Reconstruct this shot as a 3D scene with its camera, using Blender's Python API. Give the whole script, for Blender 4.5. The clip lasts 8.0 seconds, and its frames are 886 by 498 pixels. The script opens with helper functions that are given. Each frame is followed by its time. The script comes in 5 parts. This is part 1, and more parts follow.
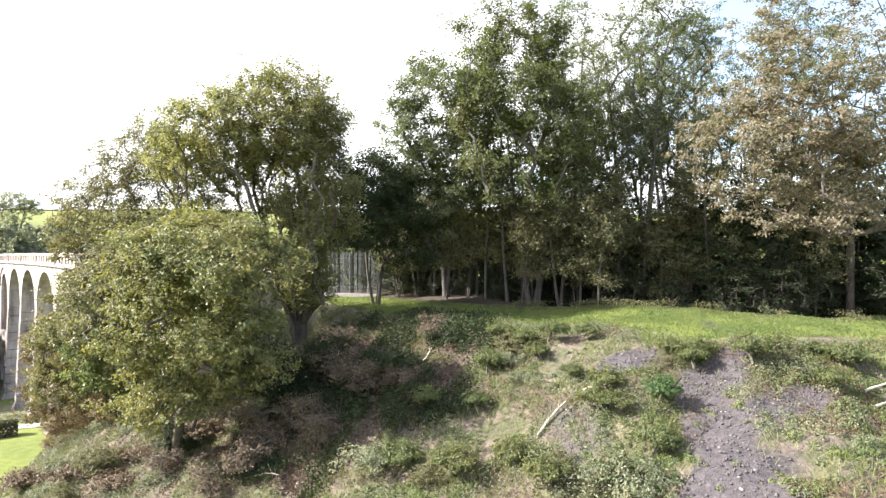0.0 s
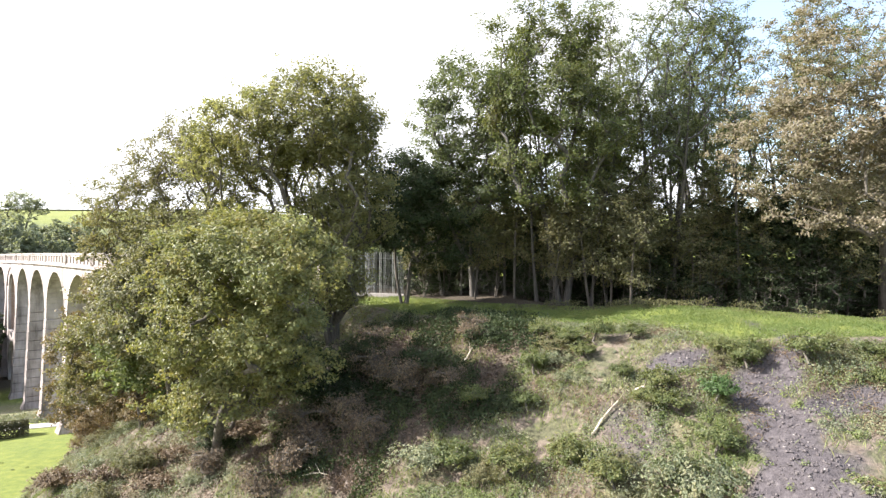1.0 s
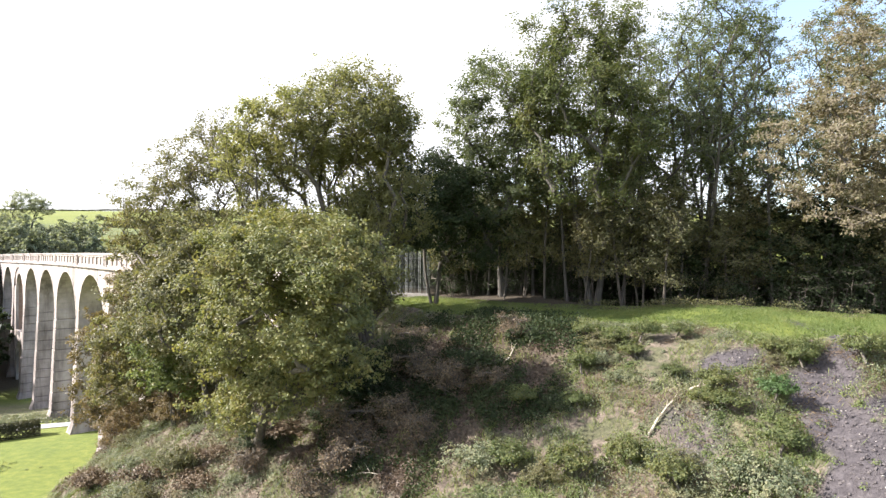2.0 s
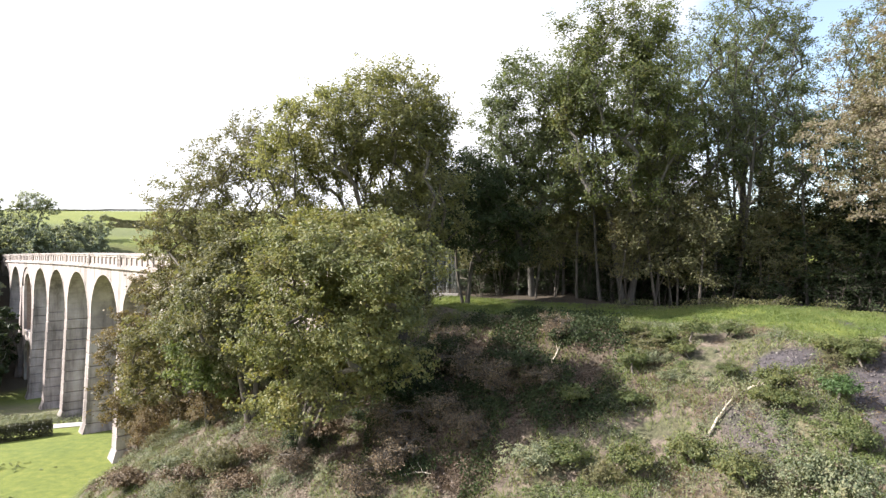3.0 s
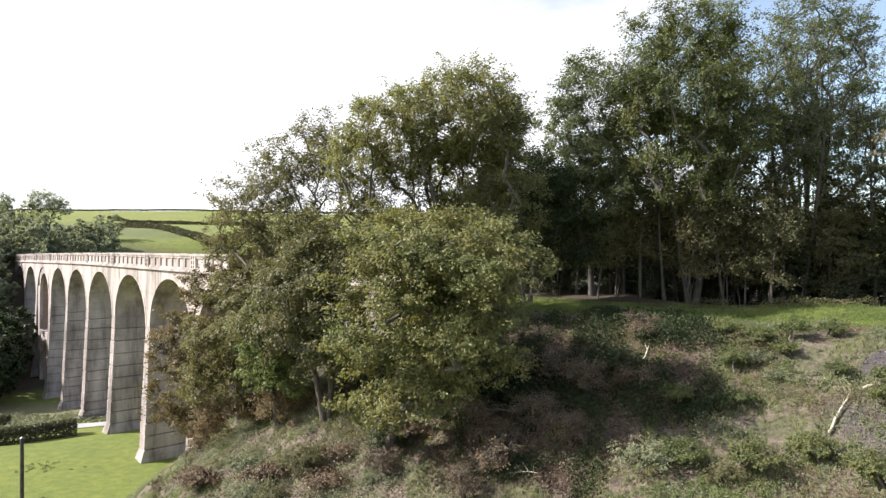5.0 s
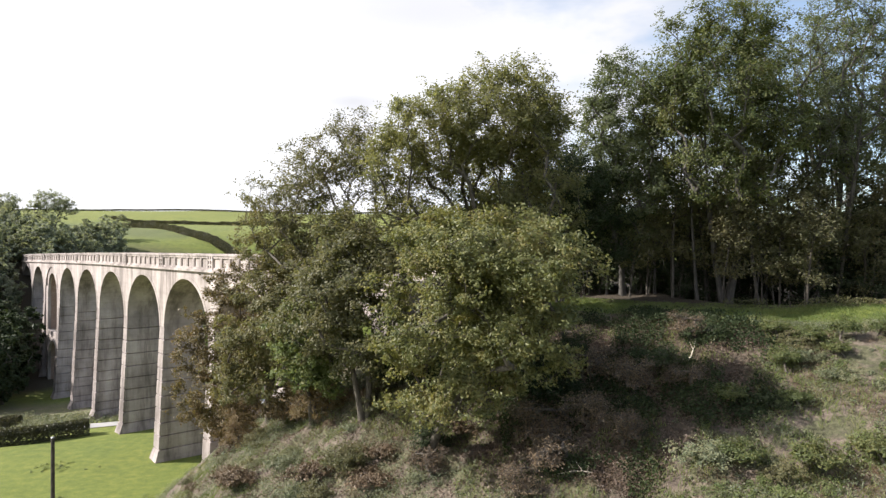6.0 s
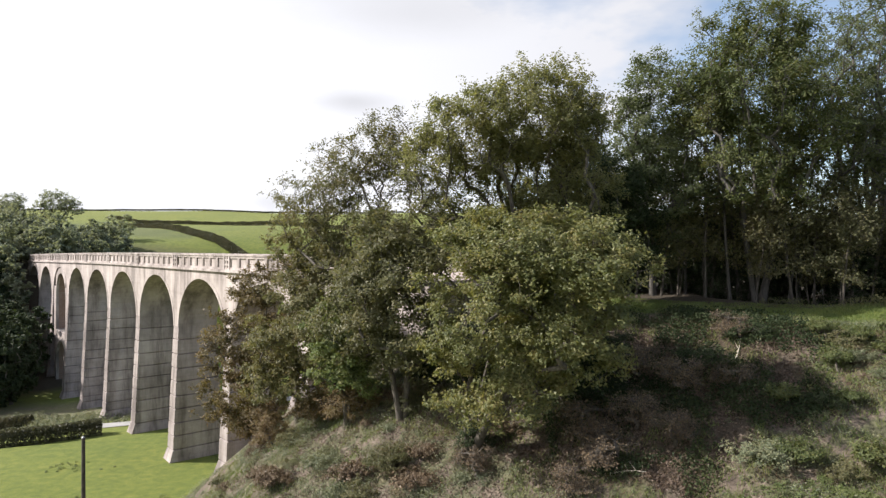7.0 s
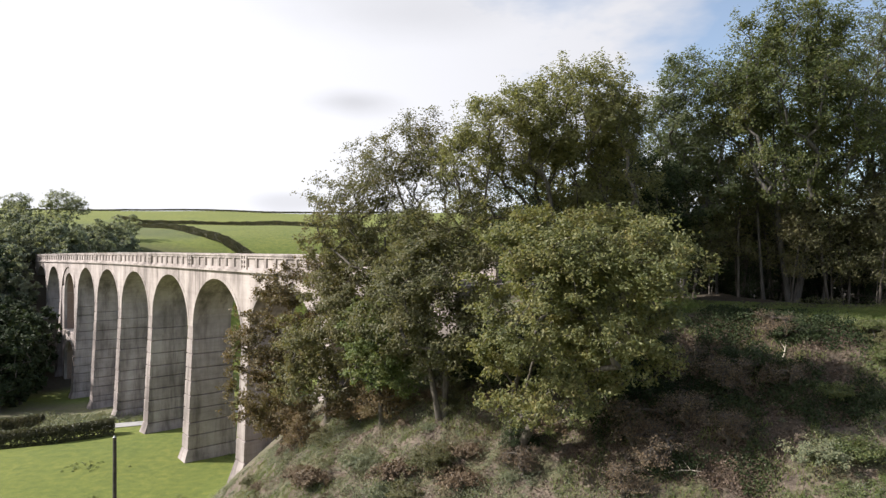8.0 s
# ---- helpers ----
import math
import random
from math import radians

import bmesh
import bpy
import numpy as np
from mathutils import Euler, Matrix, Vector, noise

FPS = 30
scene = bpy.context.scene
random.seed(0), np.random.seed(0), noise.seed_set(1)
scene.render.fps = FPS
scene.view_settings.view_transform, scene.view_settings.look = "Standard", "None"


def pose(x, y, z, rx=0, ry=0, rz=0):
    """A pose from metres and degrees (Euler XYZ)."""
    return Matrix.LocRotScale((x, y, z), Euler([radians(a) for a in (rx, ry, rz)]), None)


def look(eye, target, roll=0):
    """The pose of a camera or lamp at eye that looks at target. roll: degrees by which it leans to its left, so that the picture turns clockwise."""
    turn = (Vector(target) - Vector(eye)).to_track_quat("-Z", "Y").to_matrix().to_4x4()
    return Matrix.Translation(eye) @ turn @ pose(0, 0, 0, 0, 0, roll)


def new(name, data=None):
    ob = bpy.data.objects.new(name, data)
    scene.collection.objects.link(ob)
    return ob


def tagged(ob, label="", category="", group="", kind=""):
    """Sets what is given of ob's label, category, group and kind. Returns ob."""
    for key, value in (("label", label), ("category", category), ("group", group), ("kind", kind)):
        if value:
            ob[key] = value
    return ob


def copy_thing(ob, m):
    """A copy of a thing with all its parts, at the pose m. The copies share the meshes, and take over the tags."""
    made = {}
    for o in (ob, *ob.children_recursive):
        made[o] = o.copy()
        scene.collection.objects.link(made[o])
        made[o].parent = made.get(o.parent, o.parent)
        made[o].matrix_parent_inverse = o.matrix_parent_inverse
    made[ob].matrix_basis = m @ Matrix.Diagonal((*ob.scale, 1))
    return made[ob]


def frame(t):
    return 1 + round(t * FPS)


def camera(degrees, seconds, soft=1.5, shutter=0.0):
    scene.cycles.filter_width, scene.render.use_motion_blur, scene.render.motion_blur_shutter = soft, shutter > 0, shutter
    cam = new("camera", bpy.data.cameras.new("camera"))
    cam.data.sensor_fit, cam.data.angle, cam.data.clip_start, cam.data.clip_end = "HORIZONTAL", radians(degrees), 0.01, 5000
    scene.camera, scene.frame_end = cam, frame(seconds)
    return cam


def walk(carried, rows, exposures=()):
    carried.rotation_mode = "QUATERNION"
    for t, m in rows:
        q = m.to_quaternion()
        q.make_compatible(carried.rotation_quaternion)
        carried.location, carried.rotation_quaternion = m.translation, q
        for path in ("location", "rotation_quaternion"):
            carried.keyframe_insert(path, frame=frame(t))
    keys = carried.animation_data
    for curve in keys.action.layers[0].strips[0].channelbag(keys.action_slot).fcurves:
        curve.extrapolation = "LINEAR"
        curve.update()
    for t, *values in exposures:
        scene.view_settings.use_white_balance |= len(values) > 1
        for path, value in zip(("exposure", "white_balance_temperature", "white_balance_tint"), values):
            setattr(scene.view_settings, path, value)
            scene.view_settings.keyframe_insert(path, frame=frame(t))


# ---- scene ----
cam = camera(70.0, 8.0, soft=1.4)
LENGTH, EYE = 15.52, 29.5   # a level slide to the left; the eye is above the valley floor at the viaduct's foot
SLIDE = [(0.0, 0.0), (0.5, 0.0545), (1.0, 0.1145), (1.5, 0.172), (3.0, 0.3605), (3.5, 0.421), (4.0, 0.487), (4.5, 0.549),
         (6.0, 0.7415), (6.5, 0.803), (7.0, 0.8695), (7.5, 0.932), (8.0, 1.0)]
walk(cam, [(t, pose(-LENGTH * u, 0, EYE + 0.12 * (1 - u), 90, 0, 0)) for t, u in SLIDE],
     exposures=[(0.0, 1.88), (1.5, 1.68), (3.0, 1.42), (4.5, 1.14), (6.0, 0.84), (8.0, 0.6)])

# ---------------------------------------------------------------- sky and sun
SUN_ELEV, SUN_AZ = 36.0, (-0.995, 0.0)   # the sun stands over the valley side
sun_dir = Vector((SUN_AZ[0], SUN_AZ[1], 0)).normalized() * math.cos(radians(SUN_ELEV))
sun_dir.z = math.sin(radians(SUN_ELEV))
sun_data = bpy.data.lights.new("sun", "SUN")
sun_data.energy, sun_data.angle, sun_data.color = 5.0, radians(0.5), (1.0, 0.95, 0.89)
sun = new("sun", sun_data)
sun.matrix_world = look(sun_dir * 200, (0, 0, 0))

world = bpy.data.worlds.new("world")
scene.world = world
world.use_nodes = True
wn, wl = world.node_tree.nodes, world.node_tree.links
wn.clear()


def wnode(kind, **values):
    n = wn.new(kind)
    for k, v in values.items():
        n.inputs[k].default_value = v
    return n


w_out = wn.new("ShaderNodeOutputWorld")
w_bg = wnode("ShaderNodeBackground", Strength=0.12)
w_sky = wn.new("ShaderNodeTexSky")
w_sky.sky_type, w_sky.sun_disc = "NISHITA", False
w_sky.sun_elevation, w_sky.sun_rotation = radians(SUN_ELEV), math.atan2(sun_dir.x, sun_dir.y)
w_sky.dust_density, w_sky.ozone_density = 0.4, 1.6
w_co = wn.new("ShaderNodeTexCoord")
w_map = wn.new("ShaderNodeMapping")
w_map.inputs["Scale"].default_value = (1.0, 1.0, 2.6)
w_noise = wnode("ShaderNodeTexNoise", Scale=2.2, Detail=6.0, Roughness=0.55)
w_dot = wn.new("ShaderNodeVectorMath")
w_dot.operation = "DOT_PRODUCT"
w_dot.inputs[1].default_value = (-0.93, 0.1, -0.35)
w_add = wn.new("ShaderNodeMath")
w_add.operation = "MULTIPLY_ADD"
w_add.inputs[1].default_value = 0.55
w_ramp = wn.new("ShaderNodeValToRGB")
w_ramp.color_ramp.elements[0].position, w_ramp.color_ramp.elements[1].position = 0.29, 0.46
w_ramp.color_ramp.elements[0].color = (0.20, 0.20, 0.20, 1)
w_glow = wn.new("ShaderNodeMapRange")   # clouds are brighter on the sun's side
w_glow.inputs["From Min"].default_value, w_glow.inputs["From Max"].default_value = -0.6, 0.28
w_glow.inputs["To Min"].default_value, w_glow.inputs["To Max"].default_value = 3.9, 6.0
w_cloud = wn.new("ShaderNodeVectorMath")
w_cloud.operation = "SCALE"
w_cloud.inputs[0].default_value = (0.965, 0.97, 1.03)
w_mix = wn.new("ShaderNodeMix")
w_mix.data_type = "RGBA"
w_grey = w_glow.outputs[0]   # three small grey clouds before the bright haze
for at, wide, high, depth in (((-0.137, 0.965, 0.225), 0.085, 0.024, 0.24), ((-0.233, 0.97, 0.072), 0.07, 0.018, 0.2), ((-0.06, 0.936, 0.35), 0.2, 0.05, 0.15)):
    cl_map, cl_len, cl_add = wn.new("ShaderNodeMapping"), wn.new("ShaderNodeVectorMath"), wn.new("ShaderNodeMath")
    cl_map.inputs["Scale"].default_value = (1 / wide, 2.0, 1 / high)
    cl_map.inputs["Location"].default_value = (-at[0] / wide, -2.0 * at[1], -at[2] / high)
    cl_len.operation, cl_add.operation = "LENGTH", "MULTIPLY_ADD"
    cl_add.inputs[1].default_value = 2.0
    cl_fade, cl_mul = wn.new("ShaderNodeMapRange"), wn.new("ShaderNodeMath")
    cl_fade.interpolation_type, cl_mul.operation = "SMOOTHSTEP", "MULTIPLY"
    for key, value in (("From Min", 1.1), ("From Max", 2.3), ("To Min", 1 - depth), ("To Max", 1.0)):
        cl_fade.inputs[key].default_value = value
    wl.new(w_co.outputs["Generated"], cl_map.inputs["Vector"])
    wl.new(cl_map.outputs["Vector"], cl_len.inputs[0])
    wl.new(w_noise.outputs["Fac"], cl_add.inputs[0])
    wl.new(cl_len.outputs["Value"], cl_add.inputs[2])
    wl.new(cl_add.outputs[0], cl_fade.inputs["Value"])
    wl.new(w_grey, cl_mul.inputs[0])
    wl.new(cl_fade.outputs[0], cl_mul.inputs[1])
    w_grey = cl_mul.outputs[0]
wl.new(w_co.outputs["Generated"], w_map.inputs["Vector"])
wl.new(w_map.outputs["Vector"], w_noise.inputs["Vector"])
wl.new(w_co.outputs["Generated"], w_dot.inputs[0])
wl.new(w_dot.outputs["Value"], w_add.inputs[0])
wl.new(w_noise.outputs["Fac"], w_add.inputs[2])
wl.new(w_add.outputs[0], w_ramp.inputs["Fac"])
wl.new(w_dot.outputs["Value"], w_glow.inputs["Value"])
wl.new(w_grey, w_cloud.inputs["Scale"])
wl.new(w_ramp.outputs["Color"], w_mix.inputs["Factor"])
wl.new(w_sky.outputs["Color"], w_mix.inputs["A"])
wl.new(w_cloud.outputs["Vector"], w_mix.inputs["B"])
wl.new(w_mix.outputs["Result"], w_bg.inputs["Color"])
wl.new(w_bg.outputs["Background"], w_out.inputs["Surface"])


# ---------------------------------------------------------------- materials
def material(name, rough=0.8):
    m = bpy.data.materials.new(name)
    m.use_nodes = True
    b = m.node_tree.nodes["Principled BSDF"]
    b.inputs["Roughness"].default_value = rough
    return m, m.node_tree.nodes, m.node_tree.links, b


def noise_node(nodes, links, scale, detail=5.0, rough=0.6, stretch=None, kind="Object"):
    co = nodes.new("ShaderNodeTexCoord")
    mp = nodes.new("ShaderNodeMapping")
    mp.inputs["Scale"].default_value = stretch or (1, 1, 1)
    n = nodes.new("ShaderNodeTexNoise")
    n.inputs["Scale"].default_value, n.inputs["Detail"].default_value, n.inputs["Roughness"].default_value = scale, detail, rough
    links.new(co.outputs[kind], mp.inputs["Vector"])
    links.new(mp.outputs["Vector"], n.inputs["Vector"])
    return n.outputs["Fac"]


def ramp_node(nodes, links, fac, stops):
    r = nodes.new("ShaderNodeValToRGB")
    els = r.color_ramp.elements
    while len(els) < len(stops):
        els.new(0.5)
    for e, (p, c) in zip(els, stops):
        e.position, e.color = p, (*c, 1.0)
    links.new(fac, r.inputs["Fac"])
    return r.outputs["Color"]


def mix_node(nodes, links, fac, a, b, blend="MIX"):
    m = nodes.new("ShaderNodeMix")
    m.data_type, m.blend_type = "RGBA", blend
    for sock, v in ((m.inputs["Factor"], fac), (m.inputs["A"], a), (m.inputs["B"], b)):
        if isinstance(v, (int, float)):
            sock.default_value = v
        elif isinstance(v, tuple):
            sock.default_value = (*v, 1.0)
        else:
            links.new(v, sock)
    return m.outputs["Result"]


def bump_node(nodes, links, height, bsdf, strength=0.4, distance=0.05):
    b = nodes.new("ShaderNodeBump")
    b.inputs["Strength"].default_value, b.inputs["Distance"].default_value = strength, distance
    links.new(height, b.inputs["Height"])
    links.new(b.outputs["Normal"], bsdf.inputs["Normal"])


def leaf_material(name, stops, translucent=0.35, patch=0.35, gloss=0.35):
    """Leaves: a colour for each leaf, drifting over the crown in patches; light passes through."""
    m, n, l, b = material(name, 0.5)
    b.inputs["Specular IOR Level"].default_value = gloss
    geo = n.new("ShaderNodeNewGeometry")
    info = n.new("ShaderNodeObjectInfo")
    fac = n.new("ShaderNodeMath")
    fac.operation = "MULTIPLY_ADD"
    l.new(noise_node(n, l, patch, 3.0), fac.inputs[0])
    fac.inputs[1].default_value = 0.95
    mul = n.new("ShaderNodeMath")
    mul.operation = "MULTIPLY_ADD"
    l.new(geo.outputs["Random Per Island"], mul.inputs[0])
    mul.inputs[1].default_value = 0.42
    shift = n.new("ShaderNodeMath")
    shift.operation = "MULTIPLY_ADD"
    l.new(info.outputs["Random"], shift.inputs[0])
    shift.inputs[1].default_value, shift.inputs[2].default_value = 0.24, -0.3
    l.new(shift.outputs[0], mul.inputs[2])
    l.new(mul.outputs[0], fac.inputs[2])
    col = ramp_node(n, l, fac.outputs[0], stops)
    l.new(col, b.inputs["Base Color"])
    tr = n.new("ShaderNodeBsdfTranslucent")
    warm = mix_node(n, l, 1.0, col, (1.2, 1.2, 0.65), "MULTIPLY")
    l.new(warm, tr.inputs["Color"])
    mx = n.new("ShaderNodeMixShader")
    mx.inputs["Fac"].default_value = translucent
    l.new(b.outputs[0], mx.inputs[1])
    l.new(tr.outputs[0], mx.inputs[2])
    l.new(mx.outputs[0], n["Material Output"].inputs["Surface"])
    return m


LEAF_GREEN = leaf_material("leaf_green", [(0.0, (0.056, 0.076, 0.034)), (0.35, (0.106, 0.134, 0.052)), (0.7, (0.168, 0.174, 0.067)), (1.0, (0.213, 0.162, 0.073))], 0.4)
LEAF_PALE = leaf_material("leaf_pale", [(0.0, (0.103, 0.124, 0.067)), (0.35, (0.194, 0.199, 0.099)), (0.7, (0.269, 0.250, 0.121)), (1.0, (0.312, 0.238, 0.133))], 0.55)
LEAF_OLIVE = leaf_material("leaf_olive", [(0.0, (0.073, 0.083, 0.045)), (0.4, (0.147, 0.149, 0.075)), (0.75, (0.205, 0.181, 0.092)), (1.0, (0.241, 0.162, 0.090))], 0.38)
# Ivy and evergreen tones, lowered further to stand for shade among the trees
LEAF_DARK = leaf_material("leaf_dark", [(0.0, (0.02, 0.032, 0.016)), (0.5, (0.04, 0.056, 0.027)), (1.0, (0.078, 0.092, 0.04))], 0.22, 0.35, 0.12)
LEAF_ASH = leaf_material("leaf_ash", [(0.0, (0.081, 0.103, 0.057)), (0.5, (0.144, 0.167, 0.092)), (1.0, (0.218, 0.218, 0.115))], 0.5)
LEAF_BROWN = leaf_material("leaf_brown", [(0.0, (0.12, 0.145, 0.065)), (0.35, (0.185, 0.168, 0.108)), (0.7, (0.24, 0.195, 0.145)), (1.0, (0.30, 0.25, 0.205))], 0.4)
LEAF_BRAMBLE = leaf_material("leaf_bramble", [(0.0, (0.067, 0.088, 0.055)), (0.3, (0.137, 0.162, 0.100)), (0.55, (0.218, 0.225, 0.132)), (0.8, (0.290, 0.265, 0.155)), (1.0, (0.325, 0.255, 0.170))], 0.3, 0.8)
# Leaf tones paled to stand for the haze across the valley
LEAF_HAZED = leaf_material("leaf_hazed", [(0.0, (0.202, 0.224, 0.174)), (0.5, (0.274, 0.297, 0.224)), (1.0, (0.336, 0.330, 0.241))], 0.5, 0.06)
LEAF_GREY = leaf_material("leaf_grey_green", [(0.0, (0.075, 0.092, 0.045)), (0.35, (0.15, 0.167, 0.075)), (0.65, (0.235, 0.228, 0.092)), (1.0, (0.30, 0.225, 0.10))], 0.38, 0.5)
LEAF_RUSSET = leaf_material("leaf_russet", [(0.0, (0.075, 0.073, 0.035)), (0.4, (0.155, 0.122, 0.060)), (0.75, (0.214, 0.142, 0.075)), (1.0, (0.257, 0.147, 0.080))], 0.36)
LEAF_FRESH = leaf_material("leaf_fresh", [(0.0, (0.06, 0.10, 0.035)), (0.4, (0.115, 0.155, 0.06)), (0.75, (0.185, 0.215, 0.085)), (1.0, (0.25, 0.24, 0.11))], 0.4, 0.5)
LEAF_VIVID = leaf_material("leaf_vivid", [(0.0, (0.035, 0.065, 0.024)), (0.5, (0.075, 0.13, 0.045)), (1.0, (0.13, 0.185, 0.065))], 0.35, 0.8)
LEAF_HEDGE = leaf_material("leaf_hedge", [(0.0, (0.045, 0.045, 0.028)), (0.5, (0.085, 0.085, 0.048)), (1.0, (0.16, 0.13, 0.075))], 0.25, 0.3)
GRASS_BLADE = leaf_material("grass_blade", [(0.0, (0.095, 0.14, 0.04)), (0.5, (0.155, 0.20, 0.06)), (1.0, (0.26, 0.235, 0.10))], 0.3, 0.4)
LITTER = leaf_material("fallen_leaf", [(0.0, (0.06, 0.043, 0.034)), (0.5, (0.14, 0.10, 0.077)), (1.0, (0.28, 0.21, 0.165))], 0.1, 0.6)
DRY_STALK = leaf_material("dry_stalk", [(0.0, (0.07, 0.045, 0.03)), (0.5, (0.15, 0.103, 0.065)), (1.0, (0.29, 0.225, 0.145))], 0.15, 0.5)


def bark_material(name, dark, light):
    m, n, l, b = material(name, 0.9)
    f = noise_node(n, l, 3.0, 6.0, 0.65, (3, 3, 0.6))
    l.new(ramp_node(n, l, f, [(0.3, dark), (0.7, light)]), b.inputs["Base Color"])
    bump_node(n, l, noise_node(n, l, 14.0, 4.0, 0.6, (2, 2, 0.4)), b, 0.6, 0.03)
    return m


BARK = bark_material("bark", (0.045, 0.037, 0.03), (0.15, 0.13, 0.108))
BARK_GREY = bark_material("bark_grey", (0.045, 0.041, 0.037), (0.135, 0.123, 0.11))
BARK_PALE = bark_material("bark_pale", (0.13, 0.115, 0.10), (0.36, 0.33, 0.29))
DEADWOOD = bark_material("deadwood", (0.30, 0.25, 0.19), (0.62, 0.55, 0.45))


def concrete_material(name, a, b_, c):
    m, n, l, b = material(name, 0.85)
    broad = noise_node(n, l, 0.22, 6.0, 0.65)
    col = ramp_node(n, l, broad, [(0.3, a), (0.52, b_), (0.72, c)])
    streak = ramp_node(n, l, noise_node(n, l, 1.0, 5.0, 0.7, (0.45, 0.45, 0.06)), [(0.38, (0.30, 0.28, 0.27)), (0.5, (0.8, 0.78, 0.77)), (0.6, (1, 1, 1))])
    col = mix_node(n, l, 0.75, col, streak, "MULTIPLY")
    lines = ramp_node(n, l, noise_node(n, l, 1.0, 3.0, 0.6, (0.03, 0.03, 2.2)), [(0.38, (0.72, 0.70, 0.68)), (0.5, (1, 1, 1))])
    col = mix_node(n, l, 0.3, col, lines, "MULTIPLY")
    l.new(col, b.inputs["Base Color"])
    bump_node(n, l, noise_node(n, l, 5.0, 8.0, 0.7), b, 0.35, 0.06)
    return m


# Same stained concrete, tones lowered to carry shade on pier sides and soffits
CONCRETE_PIER = concrete_material("shaded_pier_concrete", (0.22, 0.188, 0.18), (0.36, 0.312, 0.298), (0.48, 0.42, 0.40))
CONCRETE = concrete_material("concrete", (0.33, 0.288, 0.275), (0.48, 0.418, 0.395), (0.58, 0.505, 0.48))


def brick_material():
    m, n, l, b = material("brick_lining", 0.85)
    co = n.new("ShaderNodeTexCoord")
    br = n.new("ShaderNodeTexBrick")
    br.inputs["Scale"].default_value = 2.2
    br.inputs["Color1"].default_value, br.inputs["Color2"].default_value = (0.24, 0.15, 0.115, 1), (0.30, 0.20, 0.155, 1)
    br.inputs["Mortar"].default_value = (0.36, 0.32, 0.28, 1)
    mp = n.new("ShaderNodeMapping")
    mp.inputs["Rotation"].default_value = (radians(90), 0, 0)
    l.new(co.outputs["Object"], mp.inputs["Vector"])
    l.new(mp.outputs["Vector"], br.inputs["Vector"])
    l.new(mix_node(n, l, 0.5, br.outputs["Color"], ramp_node(n, l, noise_node(n, l, 0.4), [(0.3, (0.6, 0.55, 0.5)), (0.7, (1, 1, 1))]), "MULTIPLY"), b.inputs["Base Color"])
    return m


BRICK = brick_material()


def plain_material(name, dark, light, scale=6.0, rough=0.6, metal=0.0):
    m, n, l, b = material(name, rough)
    l.new(ramp_node(n, l, noise_node(n, l, scale, 5.0), [(0.3, dark), (0.7, light)]), b.inputs["Base Color"])
    b.inputs["Metallic"].default_value = metal
    bump_node(n, l, noise_node(n, l, scale * 4), b, 0.3, 0.01)
    return m


GALVANISED = plain_material("galvanised_steel", (0.17, 0.175, 0.18), (0.34, 0.345, 0.35), 8.0, 0.5, 0.5)
POLE_WOOD = plain_material("tarred_pole_wood", (0.035, 0.03, 0.026), (0.09, 0.075, 0.06), 4.0, 0.85)
LANE = plain_material("lane_surface", (0.26, 0.25, 0.24), (0.40, 0.385, 0.37), 0.6, 0.9)
SOIL = plain_material("slipped_earth", (0.045, 0.038, 0.041), (0.15, 0.13, 0.13), 5.0, 0.95)
STONE = plain_material("pale_stone", (0.20, 0.18, 0.175), (0.38, 0.35, 0.33), 9.0, 0.85)


